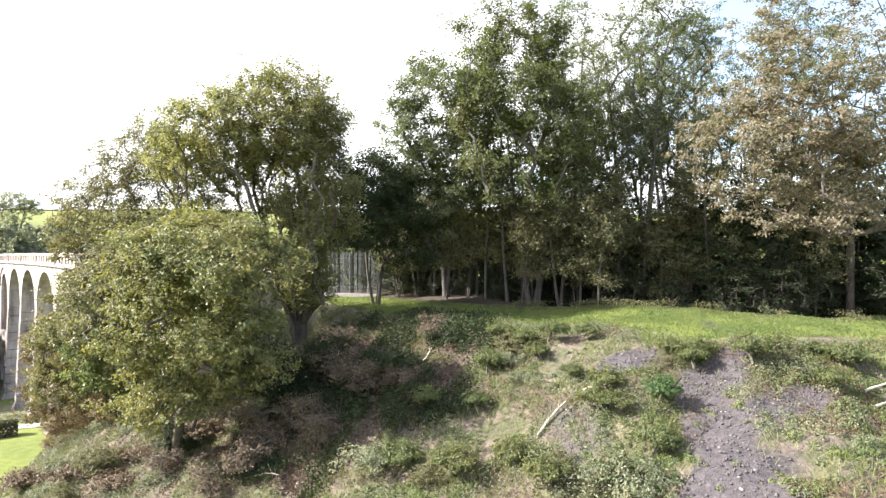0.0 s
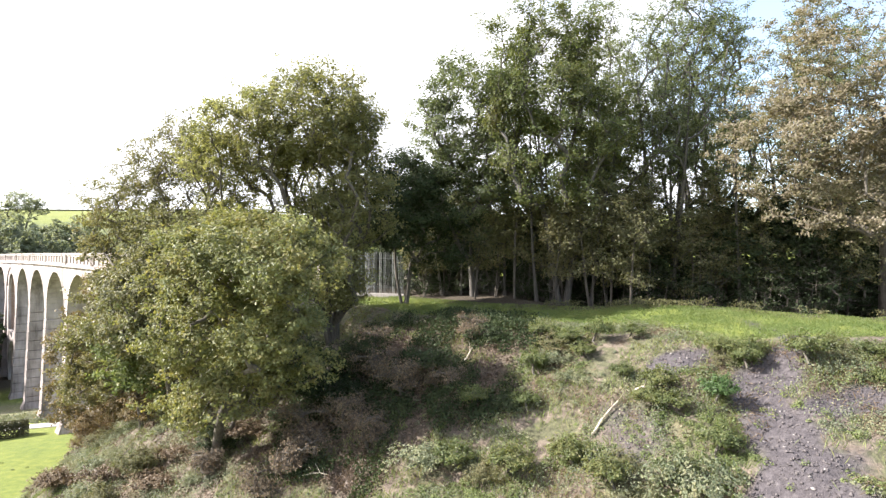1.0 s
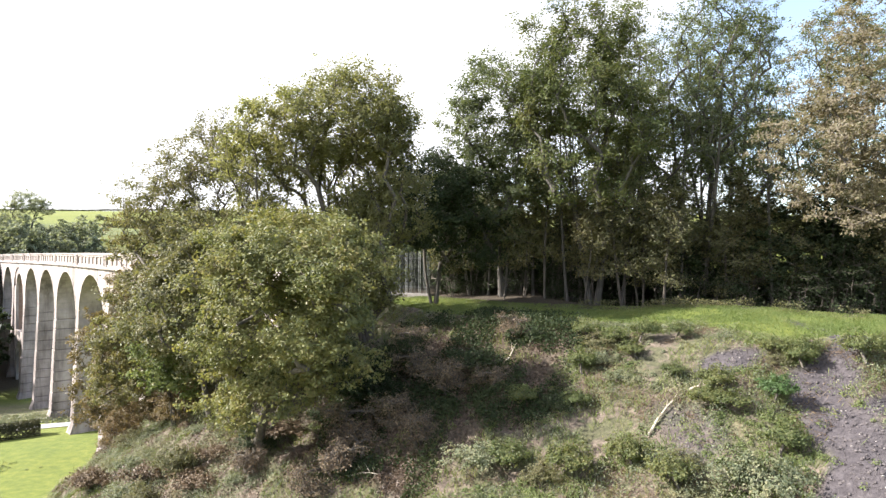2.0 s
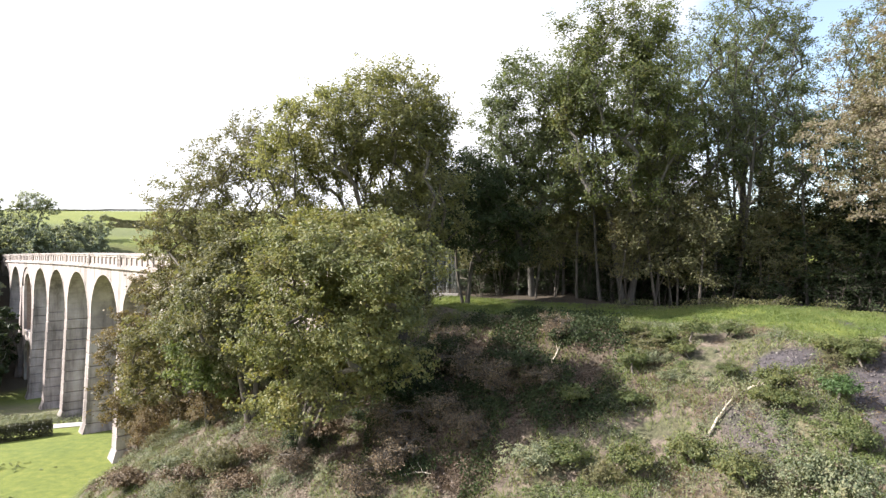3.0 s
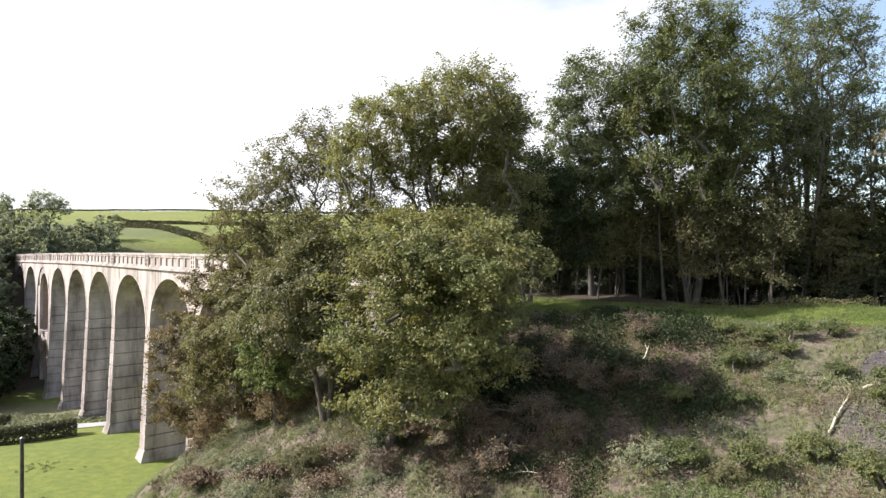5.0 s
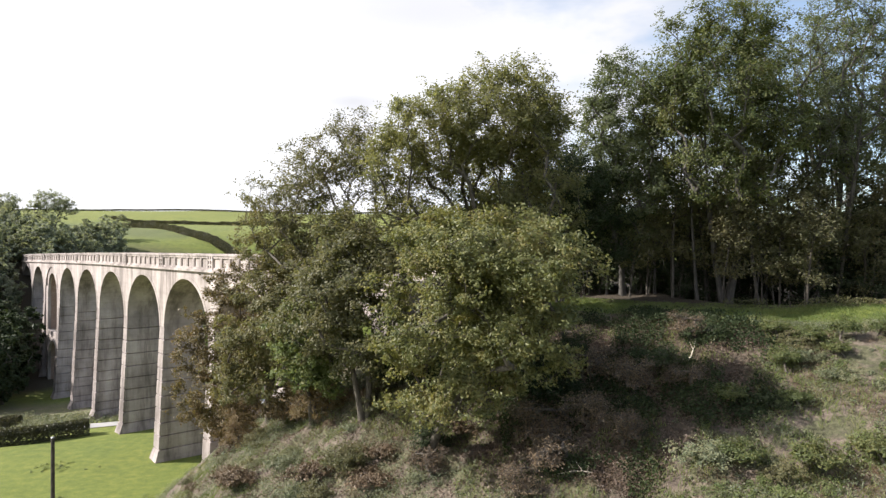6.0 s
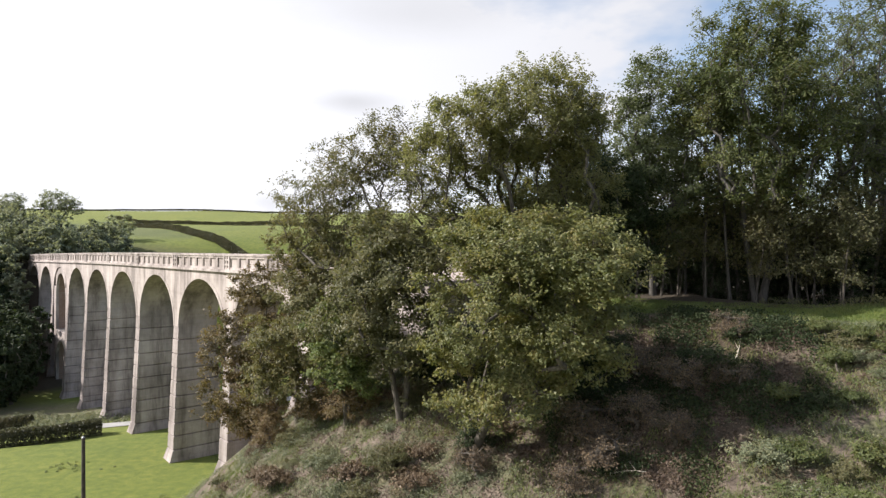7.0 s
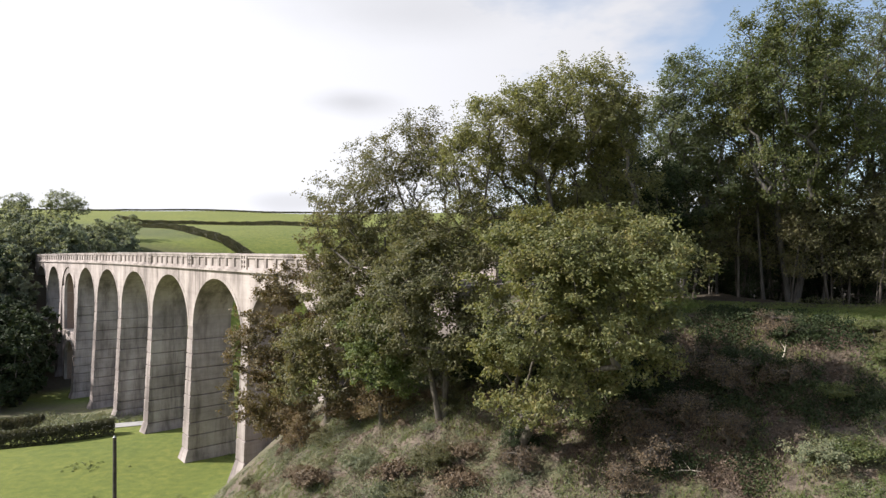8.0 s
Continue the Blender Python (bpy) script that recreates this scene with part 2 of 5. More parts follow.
def ground_material():
    """Meadow grass, rough bank and bare slipped earth, told apart by the masks of the sheet."""
    m, n, l, b = material("ground_cover", 0.95)
    att = n.new("ShaderNodeAttribute")
    att.attribute_name = "cover"
    sep = n.new("ShaderNodeSeparateColor")
    l.new(att.outputs["Color"], sep.inputs["Color"])
    fine, mid, broad = noise_node(n, l, 6.0, 8.0, 0.75), noise_node(n, l, 0.7, 6.0, 0.65), noise_node(n, l, 0.06, 5.0, 0.6)
    grass = ramp_node(n, l, mid, [(0.3, (0.095, 0.122, 0.02)), (0.55, (0.15, 0.175, 0.03)), (0.75, (0.205, 0.208, 0.045))])
    grass = mix_node(n, l, 0.5, grass, ramp_node(n, l, broad, [(0.35, (0.75, 0.85, 0.7)), (0.65, (1.15, 1.1, 1.0))]), "MULTIPLY")
    grass = mix_node(n, l, 0.6, grass, ramp_node(n, l, fine, [(0.35, (0.6, 0.65, 0.5)), (0.6, (1.1, 1.1, 1.0))]), "MULTIPLY")
    field = n.new("ShaderNodeAttribute")
    field.attribute_name = "field"
    grass = mix_node(n, l, 1.0, grass, field.outputs["Color"], "MULTIPLY")
    rough = ramp_node(n, l, mid, [(0.32, (0.085, 0.066, 0.052)), (0.45, (0.20, 0.162, 0.13)), (0.53, (0.105, 0.108, 0.058)), (0.66, (0.18, 0.168, 0.10)), (0.8, (0.29, 0.25, 0.18))])
    rough = mix_node(n, l, 0.75, rough, ramp_node(n, l, fine, [(0.36, (0.32, 0.30, 0.28)), (0.62, (1.2, 1.15, 1.12))]), "MULTIPLY")
    soil = ramp_node(n, l, fine, [(0.3, (0.03, 0.025, 0.028)), (0.48, (0.068, 0.058, 0.063)), (0.64, (0.108, 0.094, 0.099)), (0.8, (0.25, 0.227, 0.222))])
    litter = ramp_node(n, l, fine, [(0.3, (0.03, 0.024, 0.016)), (0.6, (0.075, 0.055, 0.035)), (0.75, (0.13, 0.095, 0.06))])
    col = mix_node(n, l, sep.outputs["Red"], rough, grass)
    col = mix_node(n, l, sep.outputs["Blue"], col, litter)
    col = mix_node(n, l, sep.outputs["Green"], col, soil)
    l.new(col, b.inputs["Base Color"])
    bump_node(n, l, fine, b, 0.8, 0.12)
    return m


GROUND = ground_material()


# ---------------------------------------------------------------- mesh helpers
def mesh_from(name, verts, quads, mat, smooth=False):
    verts, quads = np.asarray(verts, np.float32), np.asarray(quads, np.int32)
    me = bpy.data.meshes.new(name)
    k = quads.shape[1]
    me.vertices.add(len(verts))
    me.vertices.foreach_set("co", verts.ravel())
    me.loops.add(quads.size)
    me.loops.foreach_set("vertex_index", quads.ravel())
    me.polygons.add(len(quads))
    me.polygons.foreach_set("loop_start", np.arange(0, quads.size, k, dtype=np.int32))
    me.polygons.foreach_set("loop_total", np.full(len(quads), k, np.int32))
    me.polygons.foreach_set("use_smooth", np.full(len(quads), smooth, bool))
    me.update(calc_edges=True)
    me.materials.append(mat)
    return me


def part(name, data, mat, parent, label=""):
    """Links a mesh or a bmesh as one mesh object under its thing."""
    if isinstance(data, bmesh.types.BMesh):
        me = bpy.data.meshes.new(name)
        bmesh.ops.recalc_face_normals(data, faces=data.faces)
        data.to_mesh(me)
        data.free()
        me.materials.append(mat)
        data = me
    ob = new(name, data)
    ob.parent = parent
    return tagged(ob, label) if label else ob


def box(bm, x0, x1, y0, y1, z0, z1, bevel=0.0):
    vs = [bm.verts.new(p) for p in ((x0, y0, z0), (x1, y0, z0), (x1, y1, z0), (x0, y1, z0), (x0, y0, z1), (x1, y0, z1), (x1, y1, z1), (x0, y1, z1))]
    fs = [bm.faces.new([vs[i] for i in f]) for f in ((3, 2, 1, 0), (4, 5, 6, 7), (0, 1, 5, 4), (1, 2, 6, 5), (2, 3, 7, 6), (3, 0, 4, 7))]
    if bevel:
        bmesh.ops.bevel(bm, geom=list({e for f in fs for e in f.edges}), offset=bevel, segments=1, affect="EDGES")
    return vs


def leaf_quads(rng, centres, length, width, droop=0.0, upright=0.0, facing=None):
    """One pointed leaf for each centre: vertices and faces. facing: the side that each leaf turns to the light."""
    c = np.asarray(centres)
    k = len(c)
    a = rng.normal(size=(k, 3))
    a[:, 2] = a[:, 2] * (1 - upright) - droop + upright * 2.0
    if facing is not None:
        n = facing / (np.linalg.norm(facing, axis=1, keepdims=True) + 1e-9)
        a = a - n * np.sum(a * n, 1, keepdims=True)
    a /= np.linalg.norm(a, axis=1, keepdims=True) + 1e-9
    b = np.cross(a, rng.normal(size=(k, 3)) if facing is None else n)
    b /= np.linalg.norm(b, axis=1, keepdims=True) + 1e-9
    s = rng.uniform(0.65, 1.35, (k, 1))
    a, b = a * s * length, b * s * width
    nrm = np.cross(a, b) * (0.25 / max(length, 0.01))
    v = np.stack([c - a * 0.5, c + b * 0.5 + nrm, c + a * 0.5, c - b * 0.5 + nrm], 1).reshape(-1, 3)
    return v, np.arange(4 * k).reshape(k, 4)


def tubes(p0, p1, r0, r1, sides):
    """Open tapered tubes, one for each pair of points."""
    p0, p1 = np.asarray(p0), np.asarray(p1)
    k = len(p0)
    d = p1 - p0
    d /= np.linalg.norm(d, axis=1, keepdims=True) + 1e-9
    ref = np.where(np.abs(d[:, 2:3]) < 0.9, np.array([[0, 0, 1.0]]), np.array([[1.0, 0, 0]]))
    u = np.cross(d, ref)
    u /= np.linalg.norm(u, axis=1, keepdims=True) + 1e-9
    w = np.cross(d, u)
    rings = []
    for p, r in ((p0 - d * np.asarray(r0)[:, None] * 0.4, r0), (p1, r1)):
        for i in range(sides):
            t = 2 * math.pi * i / sides
            rings.append(p + (u * math.cos(t) + w * math.sin(t)) * np.asarray(r)[:, None])
    v = np.stack(rings, 1).reshape(-1, 3)
    base = (np.arange(k) * 2 * sides)[:, None]
    q = np.concatenate([base + np.array([[i, (i + 1) % sides, sides + (i + 1) % sides, sides + i]]) for i in range(sides)])
    return v, q


def join(pieces):
    vs, qs, n = [], [], 0
    for v, q in pieces:
        vs.append(v)
        qs.append(q + n)
        n += len(v)
    return np.concatenate(vs), np.concatenate(qs)


def value_noise(x, y, seed=0):
    """Smooth noise from 0 to 1 with cells of one metre."""
    xi, yi = np.floor(x).astype(np.int64), np.floor(y).astype(np.int64)
    fx, fy = x - xi, y - yi
    fx, fy = fx * fx * (3 - 2 * fx), fy * fy * (3 - 2 * fy)

    def h(a, b):
        n = (a * 374761393 + b * 668265263 + seed * 982451653) & 0x7FFFFFFF
        n = ((n ^ (n >> 13)) * 1274126177) & 0x7FFFFFFF
        return ((n ^ (n >> 16)) & 0xFFFF) / 65535.0

    return (h(xi, yi) * (1 - fx) + h(xi + 1, yi) * fx) * (1 - fy) + (h(xi, yi + 1) * (1 - fx) + h(xi + 1, yi + 1) * fx) * fy


def fractal(x, y, cell, octaves=4, seed=0):
    total, amp, norm = 0, 1.0, 0.0
    for o in range(octaves):
        total = total + amp * value_noise(x / cell * 2 ** o, y / cell * 2 ** o, seed + o)
        norm += amp
        amp *= 0.5
    return total / norm


def smoothstep(a, b, x):
    t = np.clip((x - a) / (b - a), 0, 1)
    return t * t * (3 - 2 * t)


# ---------------------------------------------------------------- the lie of the land
# crest of the old railway bank: the level terrace lies inside this outline
CREST = [(-8, 72), (-9.2, 56), (-9.5, 47), (-7.0, 40.5), (-2.3, 32.8), (3.0, 26.6), (6.4, 24.3), (8.6, 22.7), (11, 22.3), (15, 23.2), (24, 26), (60, 31), (110, 40), (110, 90), (0, 92)]
PIER_N = np.array((-51.0, 88.9))              # foot of the tallest pier
ALONG = np.array((-0.656, 0.755))             # the viaduct's run, away from the bank


def outside(x, y):
    """Signed distance from the crest outline, positive down the bank."""
    best = np.full(np.shape(x), 1e9)
    inside = np.zeros(np.shape(x), bool)
    for (ax, ay), (bx, by) in zip(CREST, CREST[1:] + CREST[:1]):
        dx, dy = bx - ax, by - ay
        t = np.clip(((x - ax) * dx + (y - ay) * dy) / (dx * dx + dy * dy), 0, 1)
        best = np.minimum(best, np.hypot(x - ax - t * dx, y - ay - t * dy))
        cross = ((ay > y) != (by > y)) & (x < dx * (y - ay) / (dy if dy else 1e-9) + ax)
        inside ^= cross
    return np.where(inside, -best, best)


def smax(a, b, k):
    return 0.5 * (a + b + np.sqrt((a - b) ** 2 + k * k))


def height(x, y):
    x, y = np.asarray(x, float), np.asarray(y, float)
    d = outside(x, y)
    s = (x - PIER_N[0]) * ALONG[0] + (y - PIER_N[1]) * ALONG[1]
    steep = 0.60 - 0.24 * smoothstep(2.0, 9.0, x)
    do = np.maximum(d, 0)
    bank = 26.0 + 0.3 * smoothstep(4, 9, x) + 0.6 * smoothstep(0, 10, -d) - steep * (np.sqrt(do * do + 0.3) - 0.548)
    bank = bank - 0.014 * np.maximum(0, do - 12) ** 2 * smoothstep(-14, -22, x)
    bank = bank + 0.9 * np.exp(-((x + 16.0) / 5.0) ** 2 - ((y - 32.5) / 4.0) ** 2) + 0.6 * np.exp(-((x + 24.5) / 5.0) ** 2 - ((y - 36.0) / 4.0) ** 2)
    bank = bank - 1.7 * smoothstep(0.5, 7.0, y - wood_edge(x)) * smoothstep(2, 9, x) * (d < 0)
    rough = smoothstep(0.3, 3.0, d) * smoothstep(60, 35, y)
    bank = bank + rough * (fractal(x, y, 2.6, 4, 3) - 0.5) * 1.3 + (fractal(x, y, 1.1, 3, 9) - 0.5) * 0.14 + rough * (fractal(x, y, 0.75, 2, 19) - 0.5) * 0.3
    bank = bank - 0.4 * np.exp(-((x - 8.0) / 1.6) ** 2 - ((y - 20.0) / 3.0) ** 2)
    valley = -0.3 - 4.4 * smoothstep(8, 80, s) + (fractal(x, y, 30, 3, 5) - 0.5) * 1.4
    hill = 0.85 * y + 0.15 * s
    s2 = np.maximum(s, 0.72 * (y - 110))
    s2 = s2 + (np.maximum(hill, s2) - s2) * smoothstep(190, 300, y)
    far = np.interp(s2, [-1e4, 70, 90, 110, 130, 155, 205, 290, 405, 600, 1500, 6000], [-80, -12, -3, 12, 25.0, 32, 36, 40.4, 54.4, 53, 40, 20])
    far = far + (fractal(x, y, 90, 3, 7) - 0.5) * 5 * smoothstep(120, 260, s2)
    return smax(smax(bank, valley, 1.6), far, 3.0)


def bank_rise(x, y):
    """How high the ground stands over the meadow, within the bank alone."""
    return np.where((y < 100) & (x > -70), height(x, y), 0) - 0.9


def ground_z(x, y):
    return float(height(np.array([x]), np.array([y]))[0])


def axis(fine0, fine1, step, reach):
    mid = list(np.arange(fine0, fine1 + step / 2, step))
    out, d = [], step
    hi, lo = [mid[-1]], [mid[0]]
    while hi[-1] < reach:
        d = d * 1.09
        hi.append(hi[-1] + d)
        lo.append(lo[-1] - d)
    return np.array(lo[:0:-1] + mid + hi[1:])


def verge(x, y):
    """Distance beyond the mown edge of the terrace, behind the crest where the scrub has climbed over it."""
    return outside(x, y) + 2.7 * smoothstep(10.5, 6.0, x) * smoothstep(-3.0, -0.5, x)


def wood_edge(x):
    """Back edge of the mown terrace."""
    return np.interp(x, [-9, -4, 0, 6.7, 10.5, 13, 17, 30, 60], [47, 42.5, 37, 31.2, 29.2, 27.8, 26.8, 30, 36])


def tree_line(x):
    """Where the stems of the wood begin, past a strip of low growth."""
    return np.interp(x, [-9, -4, 0, 6.4, 13, 17, 30, 60], [47, 42.5, 40.5, 36, 34.5, 33, 33, 37])


def soil_mask(x, y):
    wob = (fractal(x, y, 1.6, 4, 21) - 0.5) * 2.2
    line = np.interp(y, [14, 16, 17, 18, 19.8, 21, 22, 22.8], [7.2, 7.4, 7.6, 7.9, 8.3, 9.3, 10.3, 10.8])
    half = np.interp(y, [6, 10, 13, 17, 18, 19.8, 21, 22, 22.8, 23.2], [-3.0, 0.6, 1.3, 1.15, 1.1, 1.0, 0.9, 0.6, 0.4, 0.0])
    scar = smoothstep(0.35, -0.25, np.abs(x - line) - half + wob * 0.95)
    spill = smoothstep(0.35, -0.25, np.hypot((x - 9.6) / 1.6, (y - 18.7) / 0.6) - 1 + wob * 0.9)
    ledge = smoothstep(0.3, -0.2, np.hypot((x - 6.3) / 1.1, (y - 22.3) / 0.6) - 1 + wob * 0.5)
    foot = smoothstep(0.3, -0.3, np.hypot((x - 4.4) / 1.0, (y - 20.2) / 1.5) - 1 + wob * 0.6)
    low = smoothstep(0.3, -0.3, np.hypot((x + 9.5) / 2.0, (y - 24.0) / 1.0) - 1 + wob * 0.7) * 0.4
    return np.clip(np.maximum.reduce([scar, spill, ledge, foot * 0.6, low]), 0, 1)


HEDGE_UP = ([-186, -168, -120, -71, -30], [334, 320, 304, 277, 262])
HEDGE_LOW = ([-190, -163, -127, -110, -93, -84], [306, 301, 264, 243, 227, 218])


def under_trees(x, y):
    """Bank under the tree clump: dead leaves and ivy, ground darkened for its shade."""
    wob = (fractal(x, y, 2.4, 4, 44) - 0.5) * 1.1
    return smoothstep(0.25, -0.25, np.hypot((x + 3.2) / 5.6, (y - 28.2) / 5.2) - 1 + wob)


def build_ground():
    xs, ys = axis(-34, 20, 0.22, 3600), axis(12, 44, 0.22, 3600)
    gx, gy = np.meshgrid(xs, ys)
    gz = height(gx, gy)
    nx, ny = len(xs), len(ys)
    v = np.stack([gx, gy, gz], -1).reshape(-1, 3)
    i = np.arange(nx * ny).reshape(ny, nx)
    q = np.stack([i[:-1, :-1], i[:-1, 1:], i[1:, 1:], i[1:, :-1]], -1).reshape(-1, 4)
    me = mesh_from("ground", v, q, GROUND, True)
    d = outside(gx, gy)
    soil = soil_mask(gx, gy)
    behind = smoothstep(-0.5, 0.8, gy - wood_edge(gx) + (fractal(gx, gy, 2.0, 3, 4) - 0.5) * 2)
    near_bank = smoothstep(-0.5, 0.6, verge(gx, gy) + (fractal(gx, gy, 1.5, 3, 8) - 0.5) * 1.6) * (bank_rise(gx, gy) > 2.0)
    grass = 1 - near_bank
    scrub = smoothstep(0.25, -0.25, np.hypot((gx + 92) / 24, (gy - 126) / 13) - 1 + (fractal(gx, gy, 9, 4, 6) - 0.5))
    grass = grass * (1 - 0.75 * scrub)
    wood = np.where((d < 1) & (gy < 95), behind, 0)
    s = (gx - PIER_N[0]) * ALONG[0] + (gy - PIER_N[1]) * ALONG[1]
    wood = np.maximum(wood, smoothstep(78, 84, s) * smoothstep(165, 150, s) * (gx < -95) * (gy < 222))
    # the dark litter colour under the clump also stands for the trees' shade
    wood = np.maximum(wood, 0.85 * under_trees(gx, gy) * near_bank)
    col = np.stack([grass, soil * (1 - 0.6 * under_trees(gx, gy)), wood, np.ones_like(soil)], -1).reshape(-1, 4).astype(np.float32)
    tint = np.ones((*gx.shape, 4))
    far_side = gy > 225
    upper = far_side & (gy > np.interp(gx, HEDGE_UP[0], HEDGE_UP[1]))
    lower = far_side & ~upper & (gy < np.interp(gx, HEDGE_LOW[0], HEDGE_LOW[1]))
    tint[far_side] = (1.0, 0.97, 1.1, 1)
    tint[upper] = (1.12, 1.05, 1.0, 1)
    tint[lower] = (0.68, 0.68, 1.1, 1)
    a = me.color_attributes.new("field", "FLOAT_COLOR", "POINT")
    a.data.foreach_set("color", tint.astype(np.float32).ravel())
    a = me.color_attributes.new("cover", "FLOAT_COLOR", "POINT")
    a.data.foreach_set("color", col.ravel())
    tagged(new("ground", me), "grassy terrace, rough scrub bank and green valley meadow", "ground", kind="structure")


build_ground()


# ---------------------------------------------------------------- the viaduct
BAY, HALF_PIER, SPRING, CROWN, CORNICE, TOP, WIDE = 18.26, 1.0, 18.7, 25.65, 26.74, 28.88, 5.4
FRONT = pose(PIER_N[0], PIER_N[1], 0, 0, 0, math.degrees(math.atan2(-ALONG[1], -ALONG[0])))


def sag(x):
    """The far end has settled."""
    return -0.85 * max(0.0, (-x - 30) / 90) ** 1.3


def settle(bm):
    for v in bm.verts:
        v.co.z += sag(v.co.x)
    return bm


def arch_bay(x0):
    """One arch with its spandrels from pier x0 - BAY to pier x0, as one mesh."""
    bm = bmesh.new()
    n, half = 28, BAY / 2 - HALF_PIER
    cx = x0 - BAY / 2
    xs = [cx - BAY / 2] + [cx - half * math.cos(math.pi * i / n) for i in range(n + 1)] + [cx + BAY / 2]
    zs = [SPRING] + [SPRING + (CROWN - SPRING) * math.sin(math.pi * i / n) for i in range(n + 1)] + [SPRING]
    cols = [[bm.verts.new(p) for p in ((x, 0, z), (x, 0, CORNICE), (x, WIDE, CORNICE), (x, WIDE, z))] for x, z in zip(xs, zs)]
    for a, b in zip(cols, cols[1:]):
        for i in range(4):
            j = (i + 1) % 4
            bm.faces.new((a[i], b[i], b[j], a[j])).material_index = int(i == 3)   # the soffit takes the piers' concrete, darkened for shade
    return settle(bm)


def arch_ring(x0):
    """The slightly proud band round the opening."""
    bm = bmesh.new()
    n, half, cx = 28, BAY / 2 - HALF_PIER, x0 - BAY / 2
    rows = []
    for i in range(n + 1):
        c, s = math.cos(math.pi * i / n), math.sin(math.pi * i / n)
        inner = (cx - half * c, SPRING + (CROWN - SPRING) * s)
        outer = (cx - (half + 0.5) * c, SPRING + (CROWN - SPRING + 0.5) * s)
        rows.append([bm.verts.new(p) for p in ((inner[0], 0.1, inner[1]), (inner[0], -0.05, inner[1]), (outer[0], -0.05, outer[1]), (outer[0], 0.1, outer[1]))])
    for a, b in zip(rows, rows[1:]):
        for i in range(3):
            bm.faces.new((a[i], b[i], b[i + 1], a[i + 1]))
    return settle(bm)


def pier_mesh(x0, foot, rng):
    """A battered pier cast in lifts, with a sunk joint between them and a splayed foot."""
    bm = bmesh.new()
    levels, z = [], SPRING + sag(x0)
    top = z
    while z > foot + 2.4:
        levels.append(z)
        z -= rng.uniform(1.75, 2.05)
    levels += [foot + 1.6, foot - 1.2]

    def ring(z, inset, splay=0.0):
        t = (top - z) / 20.0
        hw, f = HALF_PIER + 0.22 * t - inset + splay * 0.5, 0.95 * t - inset + splay
        return [bm.verts.new(p) for p in ((x0 - hw, -f, z), (x0 + hw, -f, z), (x0 + hw, WIDE + f, z), (x0 - hw, WIDE + f, z))]

    rings = []
    for i, (za, zb) in enumerate(zip(levels, levels[1:])):
        jit = rng.uniform(-0.015, 0.015)
        last = i == len(levels) - 2
        rings += [ring(za - 0.09, jit), ring(zb + 0.09, jit, 0.75 if last else 0.0)]
        if not last:
            rings.append(ring(zb, 0.22))
    rings.insert(0, ring(top, 0.0))
    for a, b in zip(rings, rings[1:]):
        for i in range(4):
            bm.faces.new((a[i], a[(i + 1) % 4], b[(i + 1) % 4], b[i]))
    bm.faces.new(rings[0])
    return bm


